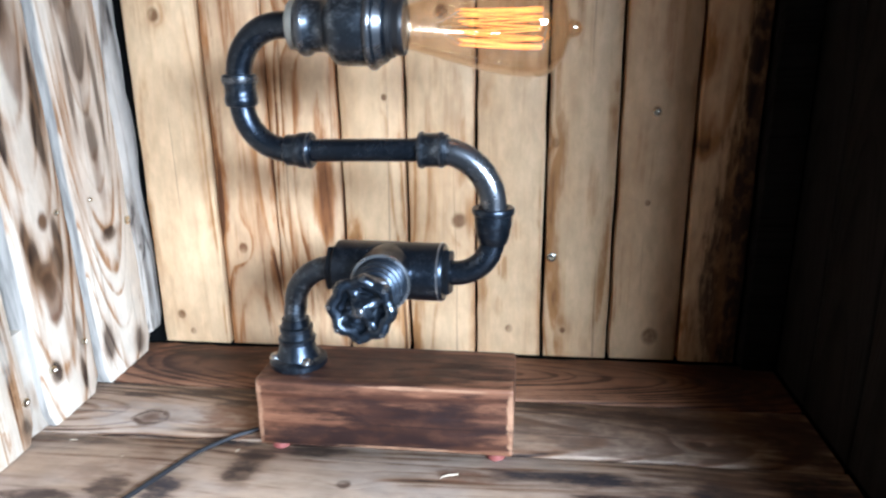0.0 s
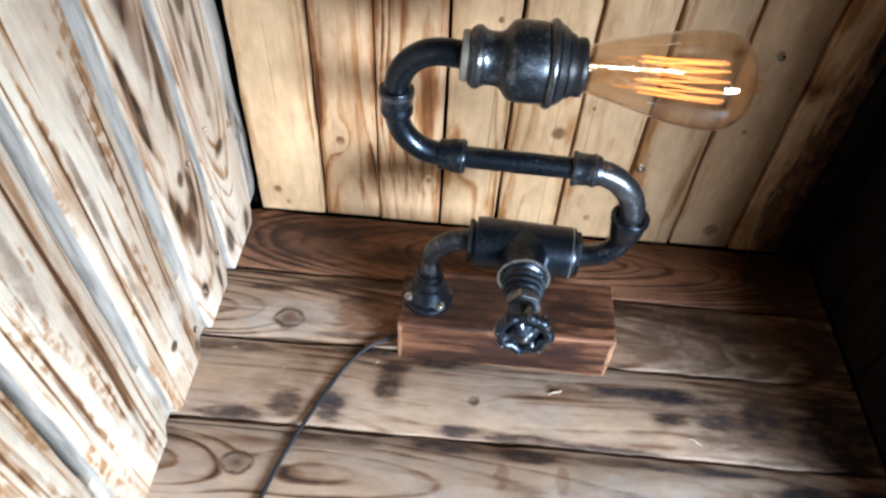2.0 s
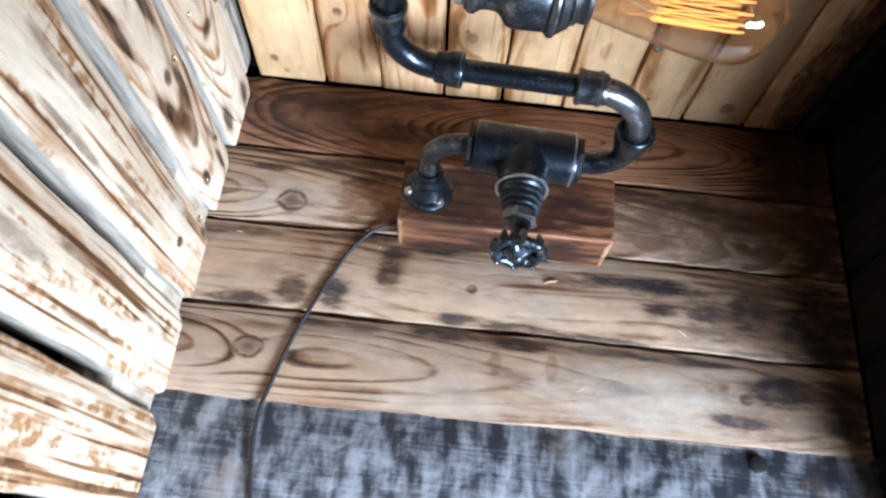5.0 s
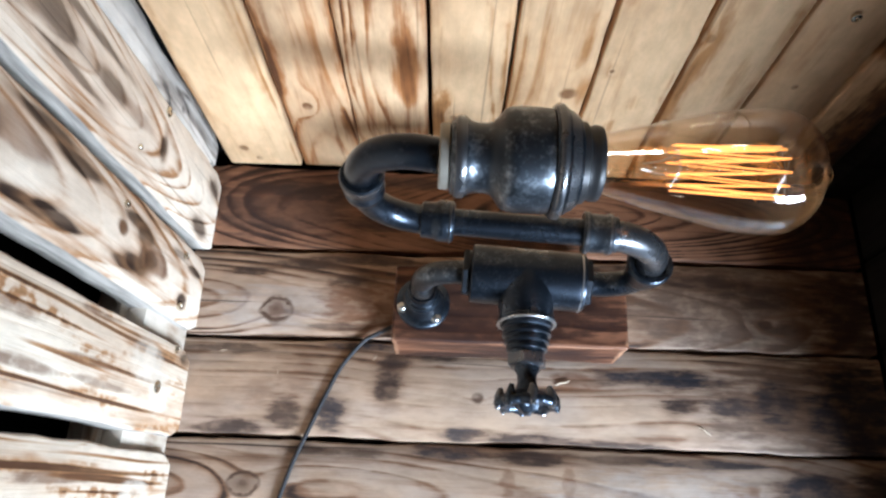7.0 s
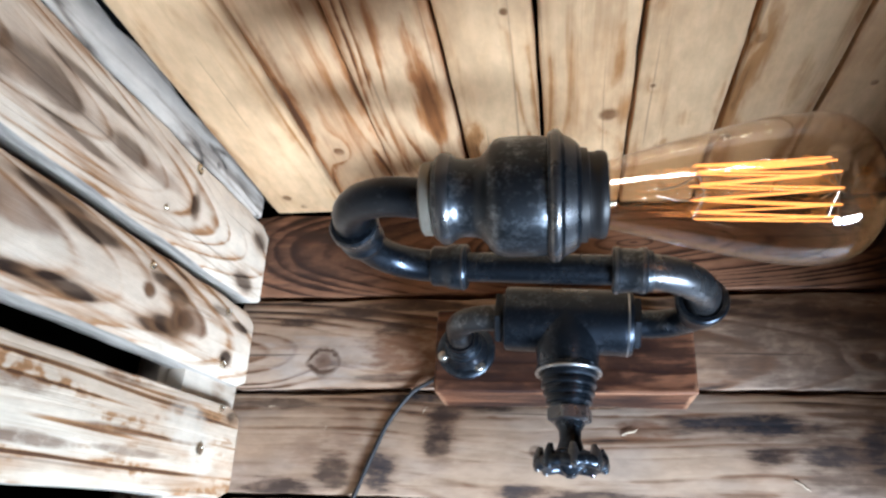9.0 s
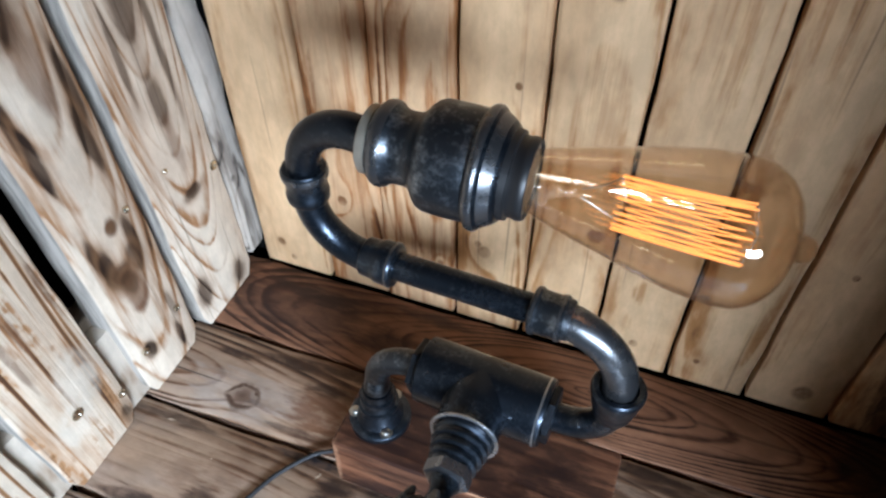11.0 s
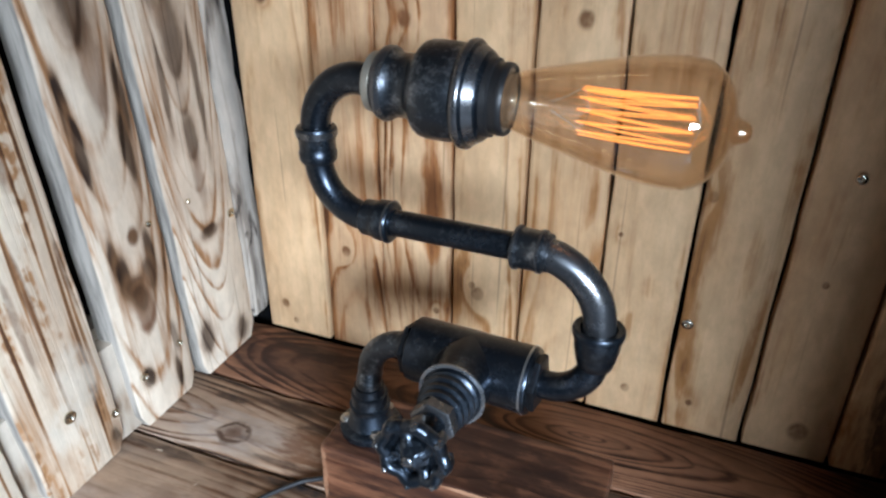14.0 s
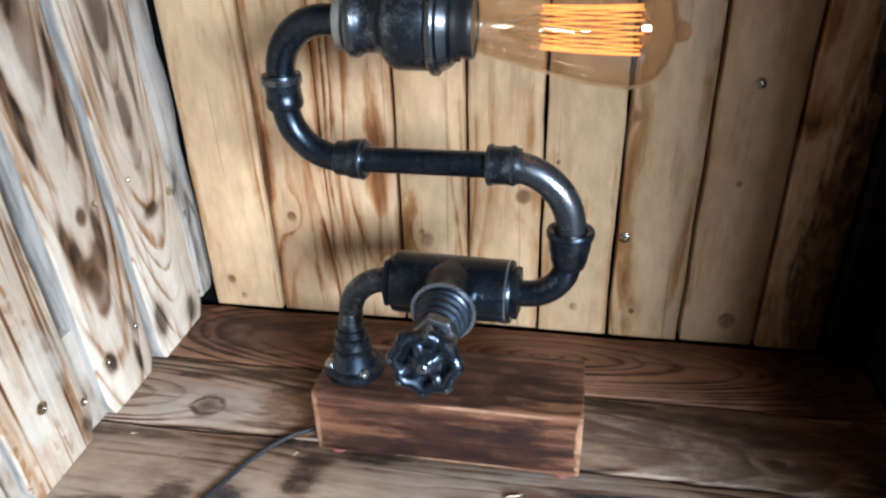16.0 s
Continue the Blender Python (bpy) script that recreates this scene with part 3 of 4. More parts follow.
LEFT = [
    # low y, high y at the floor, lean, depth behind the face, wood
    (0.6010, 0.6345, -0.030, 0.005, dict(seed=61, heart=(0.0, 0.02, 0.03), rings=190, late=0.6, burn=0.9, knots=((0.125, 0.008, 0.004), (0.09, 0.006, 0.003)), **GREY)),
    (0.5215, 0.5985, -0.040, 0.0, dict(seed=62, heart=(-0.004, 0.18, -0.30), rings=95, late=0.62, burn=0.35, streak=0.3, torn=0.9, narrow=2.8, soot_or_shade=BURNT,
     marks=((0.037, 0.0255, 0.0203, 0.0096, 0.85), (0.018, -0.0195, 0.0174, 0.0084, 0.8), (0.215, -0.0025, 0.029, 0.0084, 0.75), (0.18, -0.003, 0.03625, 0.0072, 0.5, SCORCH),
            (0.131, -0.0035, 0.00725, 0.0132, 0.8), (0.3, -0.002, 0.0435, 0.012, 0.75), (0.265, 0.016, 0.0435, 0.0036, 0.75), (0.25, -0.02, 0.058, 0.0036, 0.7), (0.36, 0.01, 0.0435, 0.0144, 0.7)), **TORCH)),
    (0.4465, 0.5130, -0.045, 0.001, dict(seed=63, heart=(0.004, 0.19, -0.26), rings=75, late=0.55, burn=0.25, streak=0.30, torn=0.8, wobble=0.003, narrow=2.8, soot_or_shade=BURNT,
     knots=((0.163, -0.0045, 0.0060),),
     marks=((0.268, 0.0215, 0.0319, 0.0048, 0.95), (0.236, 0.018, 0.029, 0.0054, 0.98), (0.262, -0.0255, 0.03625, 0.0048, 0.95), (0.226, -0.02, 0.0319, 0.0054, 0.98),
            (0.163, -0.0045, 0.01015, 0.006, 0.7, SCORCH), (0.15, 0.0175, 0.0261, 0.0054, 0.98), (0.134, 0.013, 0.0232, 0.0072, 0.95), (0.143, -0.016, 0.0261, 0.00504, 0.98), (0.126, -0.01, 0.0174, 0.0072, 0.9), (0.12, 0.003, 0.0145, 0.012, 0.85),
            (0.104, 0.0005, 0.0261, 0.012, 0.85, SCORCH), (0.112, 0.002, 0.0145, 0.0096, 0.7), (0.041, 0.0165, 0.0116, 0.0072, 0.8), (0.025, -0.0155, 0.0174, 0.0036, 0.85), (0.06, -0.02, 0.0174, 0.0036, 0.6),
            (0.29, -0.008, 0.0435, 0.0108, 0.75, SCORCH), (0.345, -0.004, 0.05075, 0.0156, 0.85), (0.42, 0.01, 0.0435, 0.0144, 0.8)), **TORCH)),
    (0.3565, 0.4285, -0.045, 0.0, dict(seed=64, heart=(0.02, 0.04, 0.015), rings=170, late=0.28, burn=0.06, cuts=0.75, torn=1.2, soot_or_shade=BURNT,
     marks=((0.085, -0.014, 0.030, 0.018, 0.65, LIME), (0.055, 0.006, 0.02, 0.02, 0.6, LIME), (0.012, -0.027, 0.014, 0.006, 0.7), (0.16, 0.000, 0.04, 0.003, 0.7, SCORCH), (0.145, 0.012, 0.04, 0.003, 0.6, SCORCH),
            (0.17, -0.030, 0.03, 0.003, 0.7, SCORCH), (0.24, 0.014, 0.05, 0.004, 0.7, SCORCH), (0.27, -0.012, 0.05, 0.005, 0.6, SCORCH)), **{**TORCH, **DASHED})),
    (0.2690, 0.3430, -0.040, 0.001, dict(seed=65, heart=(-0.02, 0.04, -0.02), rings=160, late=0.28, burn=0.06, cuts=0.75, torn=1.2, soot_or_shade=BURNT,
     marks=((0.06, 0.0, 0.03, 0.02, 0.7, LIME), (0.18, -0.015, 0.05, 0.004, 0.7, SCORCH), (0.15, 0.018, 0.05, 0.004, 0.7, SCORCH), (0.26, 0.0, 0.05, 0.008, 0.6, SCORCH)), **{**TORCH, **DASHED})),
    (0.1800, 0.2560, -0.030, 0.0, dict(seed=66, heart=(0.01, 0.05, 0.012), rings=150, late=0.28, burn=0.1, cuts=0.6, **{**TORCH, **DASHED})),
    (0.0950, 0.1700, -0.025, 0.001, dict(seed=67, heart=(0.0, 0.05, -0.015), rings=150, late=0.3, burn=0.1, cuts=0.5, **{**TORCH, **DASHED})),
    (0.0080, 0.0850, -0.020, 0.0, dict(seed=68, heart=(0.0, 0.05, 0.015), rings=150, late=0.3, burn=0.1, cuts=0.5, **{**TORCH, **DASHED})),
]
SLATS = []
for k, (lo, hi, lean, deep, kind) in enumerate(LEFT):
    foot = 0.014 if k == 0 else 0.0008
    if k >= 5:
        foot = -0.003
    m = Matrix.Translation((SIDE - deep, (lo + hi) / 2, foot)) @ Matrix.Rotation(-lean, 4, "X") @ UP_LEFT
    rag = 0.0022 if k == 0 else 0.0009
    SLATS.append(part("board", plank_mesh(TOP - 0.006, hi - lo, 0.0205, 70 + k, rag=rag, bevel=0.002, corner=0.016),
                      wood("slat_wood", rough=0.55, half=(hi - lo) / 2, **kind), wall_left, "grey rough-edged strip" if k == 0 else "", m))
for k, (y, z, r) in enumerate(((0.493, 0.167, 0.0022), (0.537, 0.168, 0.0018), (0.457, 0.047, 0.0028), (0.499, 0.053, 0.0024), (0.423, 0.037, 0.0030), (0.388, 0.061, 0.0042))):
    screw(SLATS[2] if y > 0.43 else SLATS[3], (SIDE + 0.0003, y, z), (1, 0, 0), r)
screw(SLATS[1], (SIDE + 0.0002, 0.586, 0.137), (1, 0, 0), 0.0036)
# pallet rail behind the lower ends of the boards
RAIL = wood("rail_wood", 80, (0.56, 0.48, 0.39), (0.27, 0.17, 0.10), (0.08, 0.05, 0.03), late=0.4, burn=0.2)
part("rail", plank_mesh(0.60, 0.094, 0.018, 81), RAIL, wall_left, "pale rail behind the board ends",
     Matrix.Translation((SIDE - 0.0225, 0.008, 0.050)) @ Matrix(((0, 0, 1), (1, 0, 0), (0, 1, 0))).to_4x4())

for k, high in ((2, 0.086), (3, 0.084), (4, 0.080)):
    y0, y1 = LEFT[k + 1][1] - 0.004, LEFT[k][0] + 0.004
    bm = plank_mesh(high, y1 - y0, 0.014, 95 + k, rag=0.0008, bevel=0.001, segments=8)
    part("spacer", bm, RAIL, wall_left, "pale spacer block between the board ends", Matrix.Translation((SIDE - 0.008, (y0 + y1) / 2 + 0.001, 0.001)) @ UP_LEFT)

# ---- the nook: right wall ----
# shade painted near-black; the unseen front end is placed for its shadow
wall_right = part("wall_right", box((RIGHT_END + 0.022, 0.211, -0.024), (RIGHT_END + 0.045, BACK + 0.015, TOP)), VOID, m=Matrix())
tagged(wall_right, "upright board wall with its shade put into near-black colour", "wall", kind="structure")
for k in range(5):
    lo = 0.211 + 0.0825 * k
    part("board", plank_mesh(TOP - 0.006, 0.0800, 0.018, 90 + k), SHADE_BLACK, wall_right, m=Matrix.Translation((RIGHT_END + 0.0035, lo + 0.040, 0.001)) @ UP_RIGHT)

# ---- unseen roof, added and reaching far right to shade the upper walls ----
bm = bmesh.new()
for k in range(12):
    lo = -0.48 + 0.095 * k
    piece = box((-0.45, lo, TOP + 0.001), (1.05, lo + 0.0925, TOP + 0.020), 0.0015)
    data = bpy.data.meshes.new("roof_board")
    piece.to_mesh(data)
    piece.free()
    bm.from_mesh(data)
    bpy.data.meshes.remove(data)
ROOF = wood("roof_wood", 120, (0.30, 0.20, 0.12), (0.12, 0.06, 0.03), (0.03, 0.016, 0.01))
tagged(part("shade_roof", bm, ROOF, m=Matrix()), "added unseen plank roof that shades the upper walls", "ceiling", kind="structure")


# ---- the room round the nook: unseen, added to hold stray light down ----
def slab(name, lo, hi, label, category, material=PLASTER):
    return tagged(part(name, box(lo, hi), material, m=Matrix()), label, category, kind="structure")


# dark colour chosen to keep the bounced light low
DUSK = plain("dim_room", (0.065, 0.060, 0.055), 0.8, 0.0, 9.0, 0.15)
slab("room_floor", (-1.7, -1.45, -0.86), (2.05, 1.05, -0.80), "added unseen grey floor of the room", "floor", DUSK)
slab("bench", (-0.55, 0.0, -0.80), (0.40, 0.72, -0.051), "added unseen solid support under the nook", "bench", DUSK)
slab("room_wall_1", (-1.7, 0.95, -0.8), (2.05, 1.05, 2.4), "added unseen wall behind the nook", "wall", DUSK)
slab("room_wall_2", (-1.75, -1.45, -0.8), (-1.65, 0.95, 2.4), "added unseen wall beside the nook", "wall", DUSK)
slab("room_wall_3", (1.95, -1.45, -0.8), (2.05, 0.95, 2.4), "added unseen wall beside the nook", "wall", DUSK)
WINDOW_WALL = tagged(thing("room_wall_4", (0.0, -1.40, 0.0)), "added unseen wall with a wide and a narrow window opening", "wall", kind="structure")
for lo, hi in (((-1.65, -1.45, -0.8), (0.60, -1.35, 2.4)), ((0.78, -1.45, 0.55), (0.84, -1.35, 1.25)), ((1.74, -1.45, -0.8), (1.95, -1.35, 2.4)),
               ((0.60, -1.45, -0.8), (1.74, -1.35, 0.55)), ((0.60, -1.45, 1.25), (1.74, -1.35, 2.4))):
    part("wall_piece", box(lo, hi), DUSK, WINDOW_WALL)
slab("ceiling", (-1.7, -1.45, 2.401), (2.05, 1.0, 2.48), "added unseen ceiling of the room", "ceiling", DUSK)

# ---- the pipe lamp ----
PLANE, YAW = 0.4617, -0.053          # the pipes' upright plane: its depth at the tee, and how it turns with x
ALONG_PIPE = Vector((1.0, YAW, 0.0)).normalized()


def depth(x):
    return PLANE + YAW * (x + 0.0965)


lamp = tagged(thing("table_lamp", (-0.10, 0.465, 0.0)), "black iron pipe table lamp on a burnt wooden block", "lamp")
RUBBED = (0.40, 0.215, 0.125)
BLOCK = wood("block_wood", 101, (0.24, 0.105, 0.057), (0.070, 0.026, 0.014), (0.012, 0.006, 0.005), heart=(0.026, 0.004, 0.16), rings=85, late=0.85, burn=0.5, rough=0.42, streak=0.15, crack=0.7, wobble=0.004,
             knots=((0.035, 0.008, 0.006),),
             marks=((0.0, 0.026, 0.105, 0.036, 0.82), (-0.05, -0.004, 0.05, 0.012, 0.5), (0.020, -0.038, 0.075, 0.022, 0.97), (-0.02, -0.050, 0.08, 0.010, 0.9), (-0.03, -0.022, 0.045, 0.005, 0.7), (0.04, -0.028, 0.040, 0.008, 0.85),
                    (0.0925, -0.030, 0.003, 0.030, 0.8, RUBBED), (0.03, -0.0075, 0.06, 0.0016, 0.8, RUBBED), (-0.0925, -0.030, 0.003, 0.030, 0.6, RUBBED), (0.02, -0.056, 0.06, 0.0012, 0.7, RUBBED)), soot_or_shade=(0.018, 0.009, 0.008))


def base_block():
    bm = box((-0.1945, 0.4330, 0.0075), (-0.0065, 0.4965, 0.0600))
    bmesh.ops.subdivide_edges(bm, edges=bm.edges[:], cuts=6, use_grid_fill=True)
    bmesh.ops.bevel(bm, geom=[e for e in bm.edges if len(e.link_faces) == 2 and e.calc_face_angle() > 1.0], offset=0.0022, segments=3, profile=0.6, affect="EDGES")
    for v in bm.verts:
        v.co += Vector((noise.noise(v.co * 60), noise.noise(v.co * 60 + Vector((9, 0, 0))), noise.noise(v.co * 60 + Vector((0, 9, 0))))) * 0.0006
    return bm


part("base_block", base_block(), BLOCK, lamp, "burnt red-brown solid wooden block")
for x in (-0.182, -0.019):
    for y in (0.444, 0.486):
        part("foot", lathe([(0.0, 0.0062), (0.001, 0.0070), (0.006, 0.0066), (0.0078, 0.0060)], (x, y, 0.0002), (0, 0, 1), 20), RUBBER, lamp, "small red rubber foot")

# flange
FX, FY = -0.1705, 0.4635
flange = part("flange", lathe([(0.0, 0.0205), (0.0005, 0.0215), (0.0045, 0.0215), (0.0060, 0.0200), (0.0068, 0.0165), (0.0105, 0.0150), (0.018, 0.0128), (0.0185, 0.0138), (0.0215, 0.0140),
                               (0.0225, 0.0122), (0.027, 0.0116), (0.0275, 0.0124), (0.0305, 0.0124), (0.0315, 0.0108), (0.037, 0.0102)], (FX, FY, 0.0598), (0, 0, 1), 48), IRON, lamp)
for deg in (199, 308, 75):
    a = radians(deg)
    x, y = FX + 0.0172 * math.cos(a), FY + 0.0172 * math.sin(a)
    part("bolt", lathe([(0.0, 0.0044), (0.0008, 0.0044), (0.0009, 0.0030), (0.0026, 0.0031), (0.0034, 0.0024), (0.0037, 0.0012)], (x, y, 0.0660), (0, 0, 1), 18), STEEL, flange, "bright steel screw head")


def arc(cx, cz, r, a0, a1, steps=18):
    pts = []
    for k in range(steps + 1):
        a = radians(a0 + (a1 - a0) * k / steps)
        x = cx + r * math.cos(a)
        pts.append(Vector((x, depth(x), cz + r * math.sin(a))))
    return pts


def elbow(points, r, material=IRON_PIPE, label=""):
    return part("elbow", tube(points, r, 28), material, lamp, label)


def collar(at, axis, length, r, bore, material=IRON, bead=0.0010):
    """A cast socket: a bead at each end, waisted between."""
    h = length / 2
    prof = [(-h, bore), (-h, r - 0.0014), (-h + 0.0008, r - 0.0006), (-h * 0.35, r - 0.0004), (-h * 0.15, r - 0.0001), (0.0, r + bead * 0.8), (h * 0.3, r + bead), (h - 0.0018, r + bead), (h - 0.0005, r + 0.0003), (h, r - 0.0008), (h, bore)]
    body = part("coupling", lathe(prof, at, axis, 44), material, lamp)
    part("ring", lathe([(h - 0.0030, r), (h - 0.0028, r + bead + 0.0004), (h - 0.0018, r + bead + 0.0005), (h - 0.0014, r)], at, axis, 44, closed=True), IRON_BRIGHT, body, "rubbed bright bead")
    return body


TEE_Z = 0.1370


def P(x, z):
    return Vector((x, depth(x), z))


low = [Vector((FX, FY, 0.094)), Vector((FX + 0.0005, FY - 0.001, 0.102))] + arc(-0.1395, TEE_Z - 0.0305, 0.0305, 180, 90) + [P(-0.132, TEE_Z)]
elbow(low, 0.0084, IRON_BROWN)
# tee, lying along x, with its branch to the front
DOWN = radians(-3.0)
OUT = Vector((0.0, -math.cos(DOWN), -math.sin(DOWN)))
MID = Vector((-0.0965, PLANE, TEE_Z))
bm = lathe([(-0.0385, 0.0165), (-0.0385, 0.0192), (-0.0378, 0.0203), (-0.0340, 0.0206), (0.0, 0.0206), (0.0340, 0.0206), (0.0385, 0.0205), (0.0398, 0.0198), (0.0398, 0.0165)], MID, ALONG_PIPE, 56)
lathe([(0.0, 0.0206), (0.0130, 0.0205), (0.0185, 0.0199), (0.0225, 0.0190), (0.0305, 0.0184), (0.0312, 0.0194), (0.0340, 0.0196), (0.0347, 0.0186), (0.0347, 0.0150)], MID, OUT, 52, bm)
tee = part("tee", bm, IRON_PIPE, lamp, "large black iron tee")
part("rim", lathe([(0.0338, 0.0182), (0.0338, 0.0202), (0.0346, 0.0204), (0.0352, 0.0200), (0.0350, 0.0182)], MID, OUT, 52, closed=True), WORN, tee, "bright worn rim")
part("rim", lathe([(0.0362, 0.0200), (0.0364, 0.0210), (0.0374, 0.0211), (0.0377, 0.0200)], MID, ALONG_PIPE, 56, closed=True), WORN, tee, "bright worn rim")
for s in (-1, 1):
    part("bushing", lathe([(s * 0.0375, 0.0160), (s * 0.0402, 0.0160), (s * 0.0408, 0.0152), (s * 0.0436, 0.0152), (s * 0.0444, 0.0144), (s * 0.0446, 0.0100)], MID, ALONG_PIPE, 48, sides=(2, 4, 6)), IRON_DULL, lamp,
         "dark six-sided reducing bushing")

# valve on the branch
valve = part("valve_neck", lathe([(0.034, 0.0172), (0.0375, 0.0172), (0.0385, 0.0158), (0.0400, 0.0158), (0.0408, 0.0166), (0.0428, 0.0166), (0.0436, 0.0146), (0.0452, 0.0146), (0.0460, 0.0153), (0.0480, 0.0153),
                                  (0.0488, 0.0132), (0.0502, 0.0132), (0.0510, 0.0139), (0.0530, 0.0139), (0.0538, 0.0118), (0.0560, 0.0112)], MID, OUT, 44), IRON, lamp, "ribbed black valve neck")
part("nut", lathe([(0.0555, 0.0102), (0.0562, 0.0116), (0.0632, 0.0116), (0.0640, 0.0102)], MID, OUT, 48, sides=(0, 3, 6)), IRON_BRIGHT, valve, "rubbed hexagon nut")
part("stem", lathe([(0.0638, 0.0086), (0.066, 0.0086), (0.069, 0.0066), (0.074, 0.0062), (0.080, 0.0080), (0.0885, 0.0084)], MID, OUT, 24), IRON, valve)


def hand_wheel():
    """A thin scalloped rim with eight nubs, on dished spokes round a pointed hub."""
    side = Vector((1, 0, 0))
    up = OUT.cross(side)
    at = MID + OUT * 0.0885
    lobes = 8
    rim = []
    for k in range(128):
        a = 2 * math.pi * k / 128
        wave = math.cos(lobes * a + 0.6)
        r = 0.0170 + 0.0009 * wave
        rim.append(at + (side * math.cos(a) + up * math.sin(a)) * r - OUT * (0.0005 * (1 - wave)))
    wheel = part("hand_wheel", tube(rim, 0.0037, 12, ring=True), IRON, lamp, "small black lobed hand wheel")
    for k in range(lobes):
        a = (2 * math.pi * k - 0.6) / lobes
        d = side * math.cos(a) + up * math.sin(a)
        part("lobe", tube([at + d * 0.0172 - OUT * 0.0095, at + d * 0.0182 - OUT * 0.0040, at + d * 0.0190 + OUT * 0.0012, at + d * 0.0196 + OUT * 0.0042], [0.0016, 0.0033, 0.0031, 0.0012], 10), IRON_BRIGHT if k % 3 else IRON, wheel)
    for k in range(4):
        a = 2 * math.pi * (k + 0.3) / 4
        d = side * math.cos(a) + up * math.sin(a)
        part("spoke", tube([at + d * 0.004 - OUT * 0.001, at + d * 0.009 - OUT * 0.004, at + d * 0.0135 - OUT * 0.003, at + d * 0.0170], [0.0050, 0.0046, 0.0040, 0.0036], 10), IRON, wheel)
    hub = part("hub", lathe([(-0.009, 0.0080), (-0.002, 0.0098), (0.0000, 0.0094), (0.0008, 0.0072), (0.0050, 0.0040), (0.0058, 0.0022)], at, OUT, 24, sides=(3, 5, 4)), IRON, wheel)
    part("dish", lathe([(-0.0062, 0.0060), (-0.0052, 0.0148), (-0.0040, 0.0156), (-0.0030, 0.0150), (-0.0036, 0.0060)], at, OUT, 32), IRON, wheel)
    part("screw_head", lathe([(0.0050, 0.0030), (0.0064, 0.0030), (0.0072, 0.0022), (0.0074, 0.0008)], at, OUT, 14), IRON_BRIGHT, hub)


hand_wheel()

# rising S of pipes
elbow([P(-0.0535, TEE_Z)] + arc(-0.0495, TEE_Z + 0.0260, 0.0260, -90, 0) + [P(-0.0235, 0.168)], 0.0086)
cup = part("coupling", lathe([(-0.0150, 0.0082), (-0.0135, 0.0100), (-0.0070, 0.0116), (-0.0035, 0.0119), (-0.0022, 0.0126), (0.0060, 0.0131), (0.0068, 0.0141), (0.0104, 0.0142), (0.0114, 0.0133), (0.0110, 0.0104), (0.0060, 0.0090)], P(-0.0230, 0.1740), (0, 0, 1), 44), IRON, lamp, "cast cup coupling")
part("ring", lathe([(0.0066, 0.0134), (0.0070, 0.0143), (0.0082, 0.0145), (0.0100, 0.0145), (0.0108, 0.0141), (0.0108, 0.0134)], P(-0.0230, 0.1740), (0, 0, 1), 44, closed=True), IRON, cup)
elbow([P(-0.0235, 0.178)] + arc(-0.0615, 0.1850, 0.0385, 0, 90) + [P(-0.067, 0.2235)], 0.0092, IRON_BRIGHT, "rubbed bright iron bend")
PIPE_RISE = Vector((1.0, YAW, 0.017)).normalized()
tail = part("coupling", lathe([(-0.0100, 0.0084), (-0.0100, 0.0112), (-0.0092, 0.0122), (-0.0070, 0.0124), (-0.0062, 0.0115), (0.0030, 0.0112), (0.0040, 0.0119), (0.0066, 0.0120), (0.0074, 0.0108), (0.0100, 0.0104), (0.0104, 0.0092)], P(-0.0635, 0.2234), PIPE_RISE, 44), IRON_BROWN, lamp, "short coupling between pipe and bend")
for d, r in ((-0.0080, 0.0121), (0.0053, 0.0117)):
    part("ring", lathe([(d - 0.0010, r - 0.0010), (d - 0.0007, r + 0.0004), (d + 0.0007, r + 0.0004), (d + 0.0010, r - 0.0010)], P(-0.0635, 0.2234), PIPE_RISE, 44, closed=True), IRON_BRIGHT, tail, "rubbed bright bead")
part("pipe", tube([P(-0.150 + 0.009 * k, 0.2220 + 0.00015 * k) for k in range(10)], 0.0079, 28), IRON_PIPE, lamp, "straight black pipe nipple")
collar(P(-0.1580, 0.2220), ALONG_PIPE, 0.0195, 0.0113, 0.0085)
elbow([P(-0.160, 0.2220)] + arc(-0.1660, 0.2540, 0.0320, 270, 180) + [P(-0.198, 0.258)], 0.0086)
bell = part("coupling", lathe([(-0.0120, 0.0086), (-0.0116, 0.0102), (-0.0100, 0.0111), (-0.0060, 0.0114), (-0.0050, 0.0108), (0.0020, 0.0107), (0.0032, 0.0116), (0.0080, 0.0119), (0.0094, 0.0113), (0.0098, 0.0088)], P(-0.198, 0.2640), (0, 0, 1), 44), IRON, lamp, "waisted cast coupling")
part("ring", lathe([(0.0036, 0.0108), (0.0040, 0.0120), (0.0056, 0.0123), (0.0076, 0.0122), (0.0084, 0.0108)], P(-0.198, 0.2640), (0, 0, 1), 44, closed=True), IRON_BRIGHT, bell, "rubbed bright bead")
bend = [P(-0.198, 0.268)] + arc(-0.1650, 0.2720, 0.0330, 180, 90) + [P(-0.157, 0.3050)]
for q in bend:
    q.y += (0.4620 - depth(-0.157)) * (q.x + 0.198) / 0.041
elbow(bend, 0.0088)

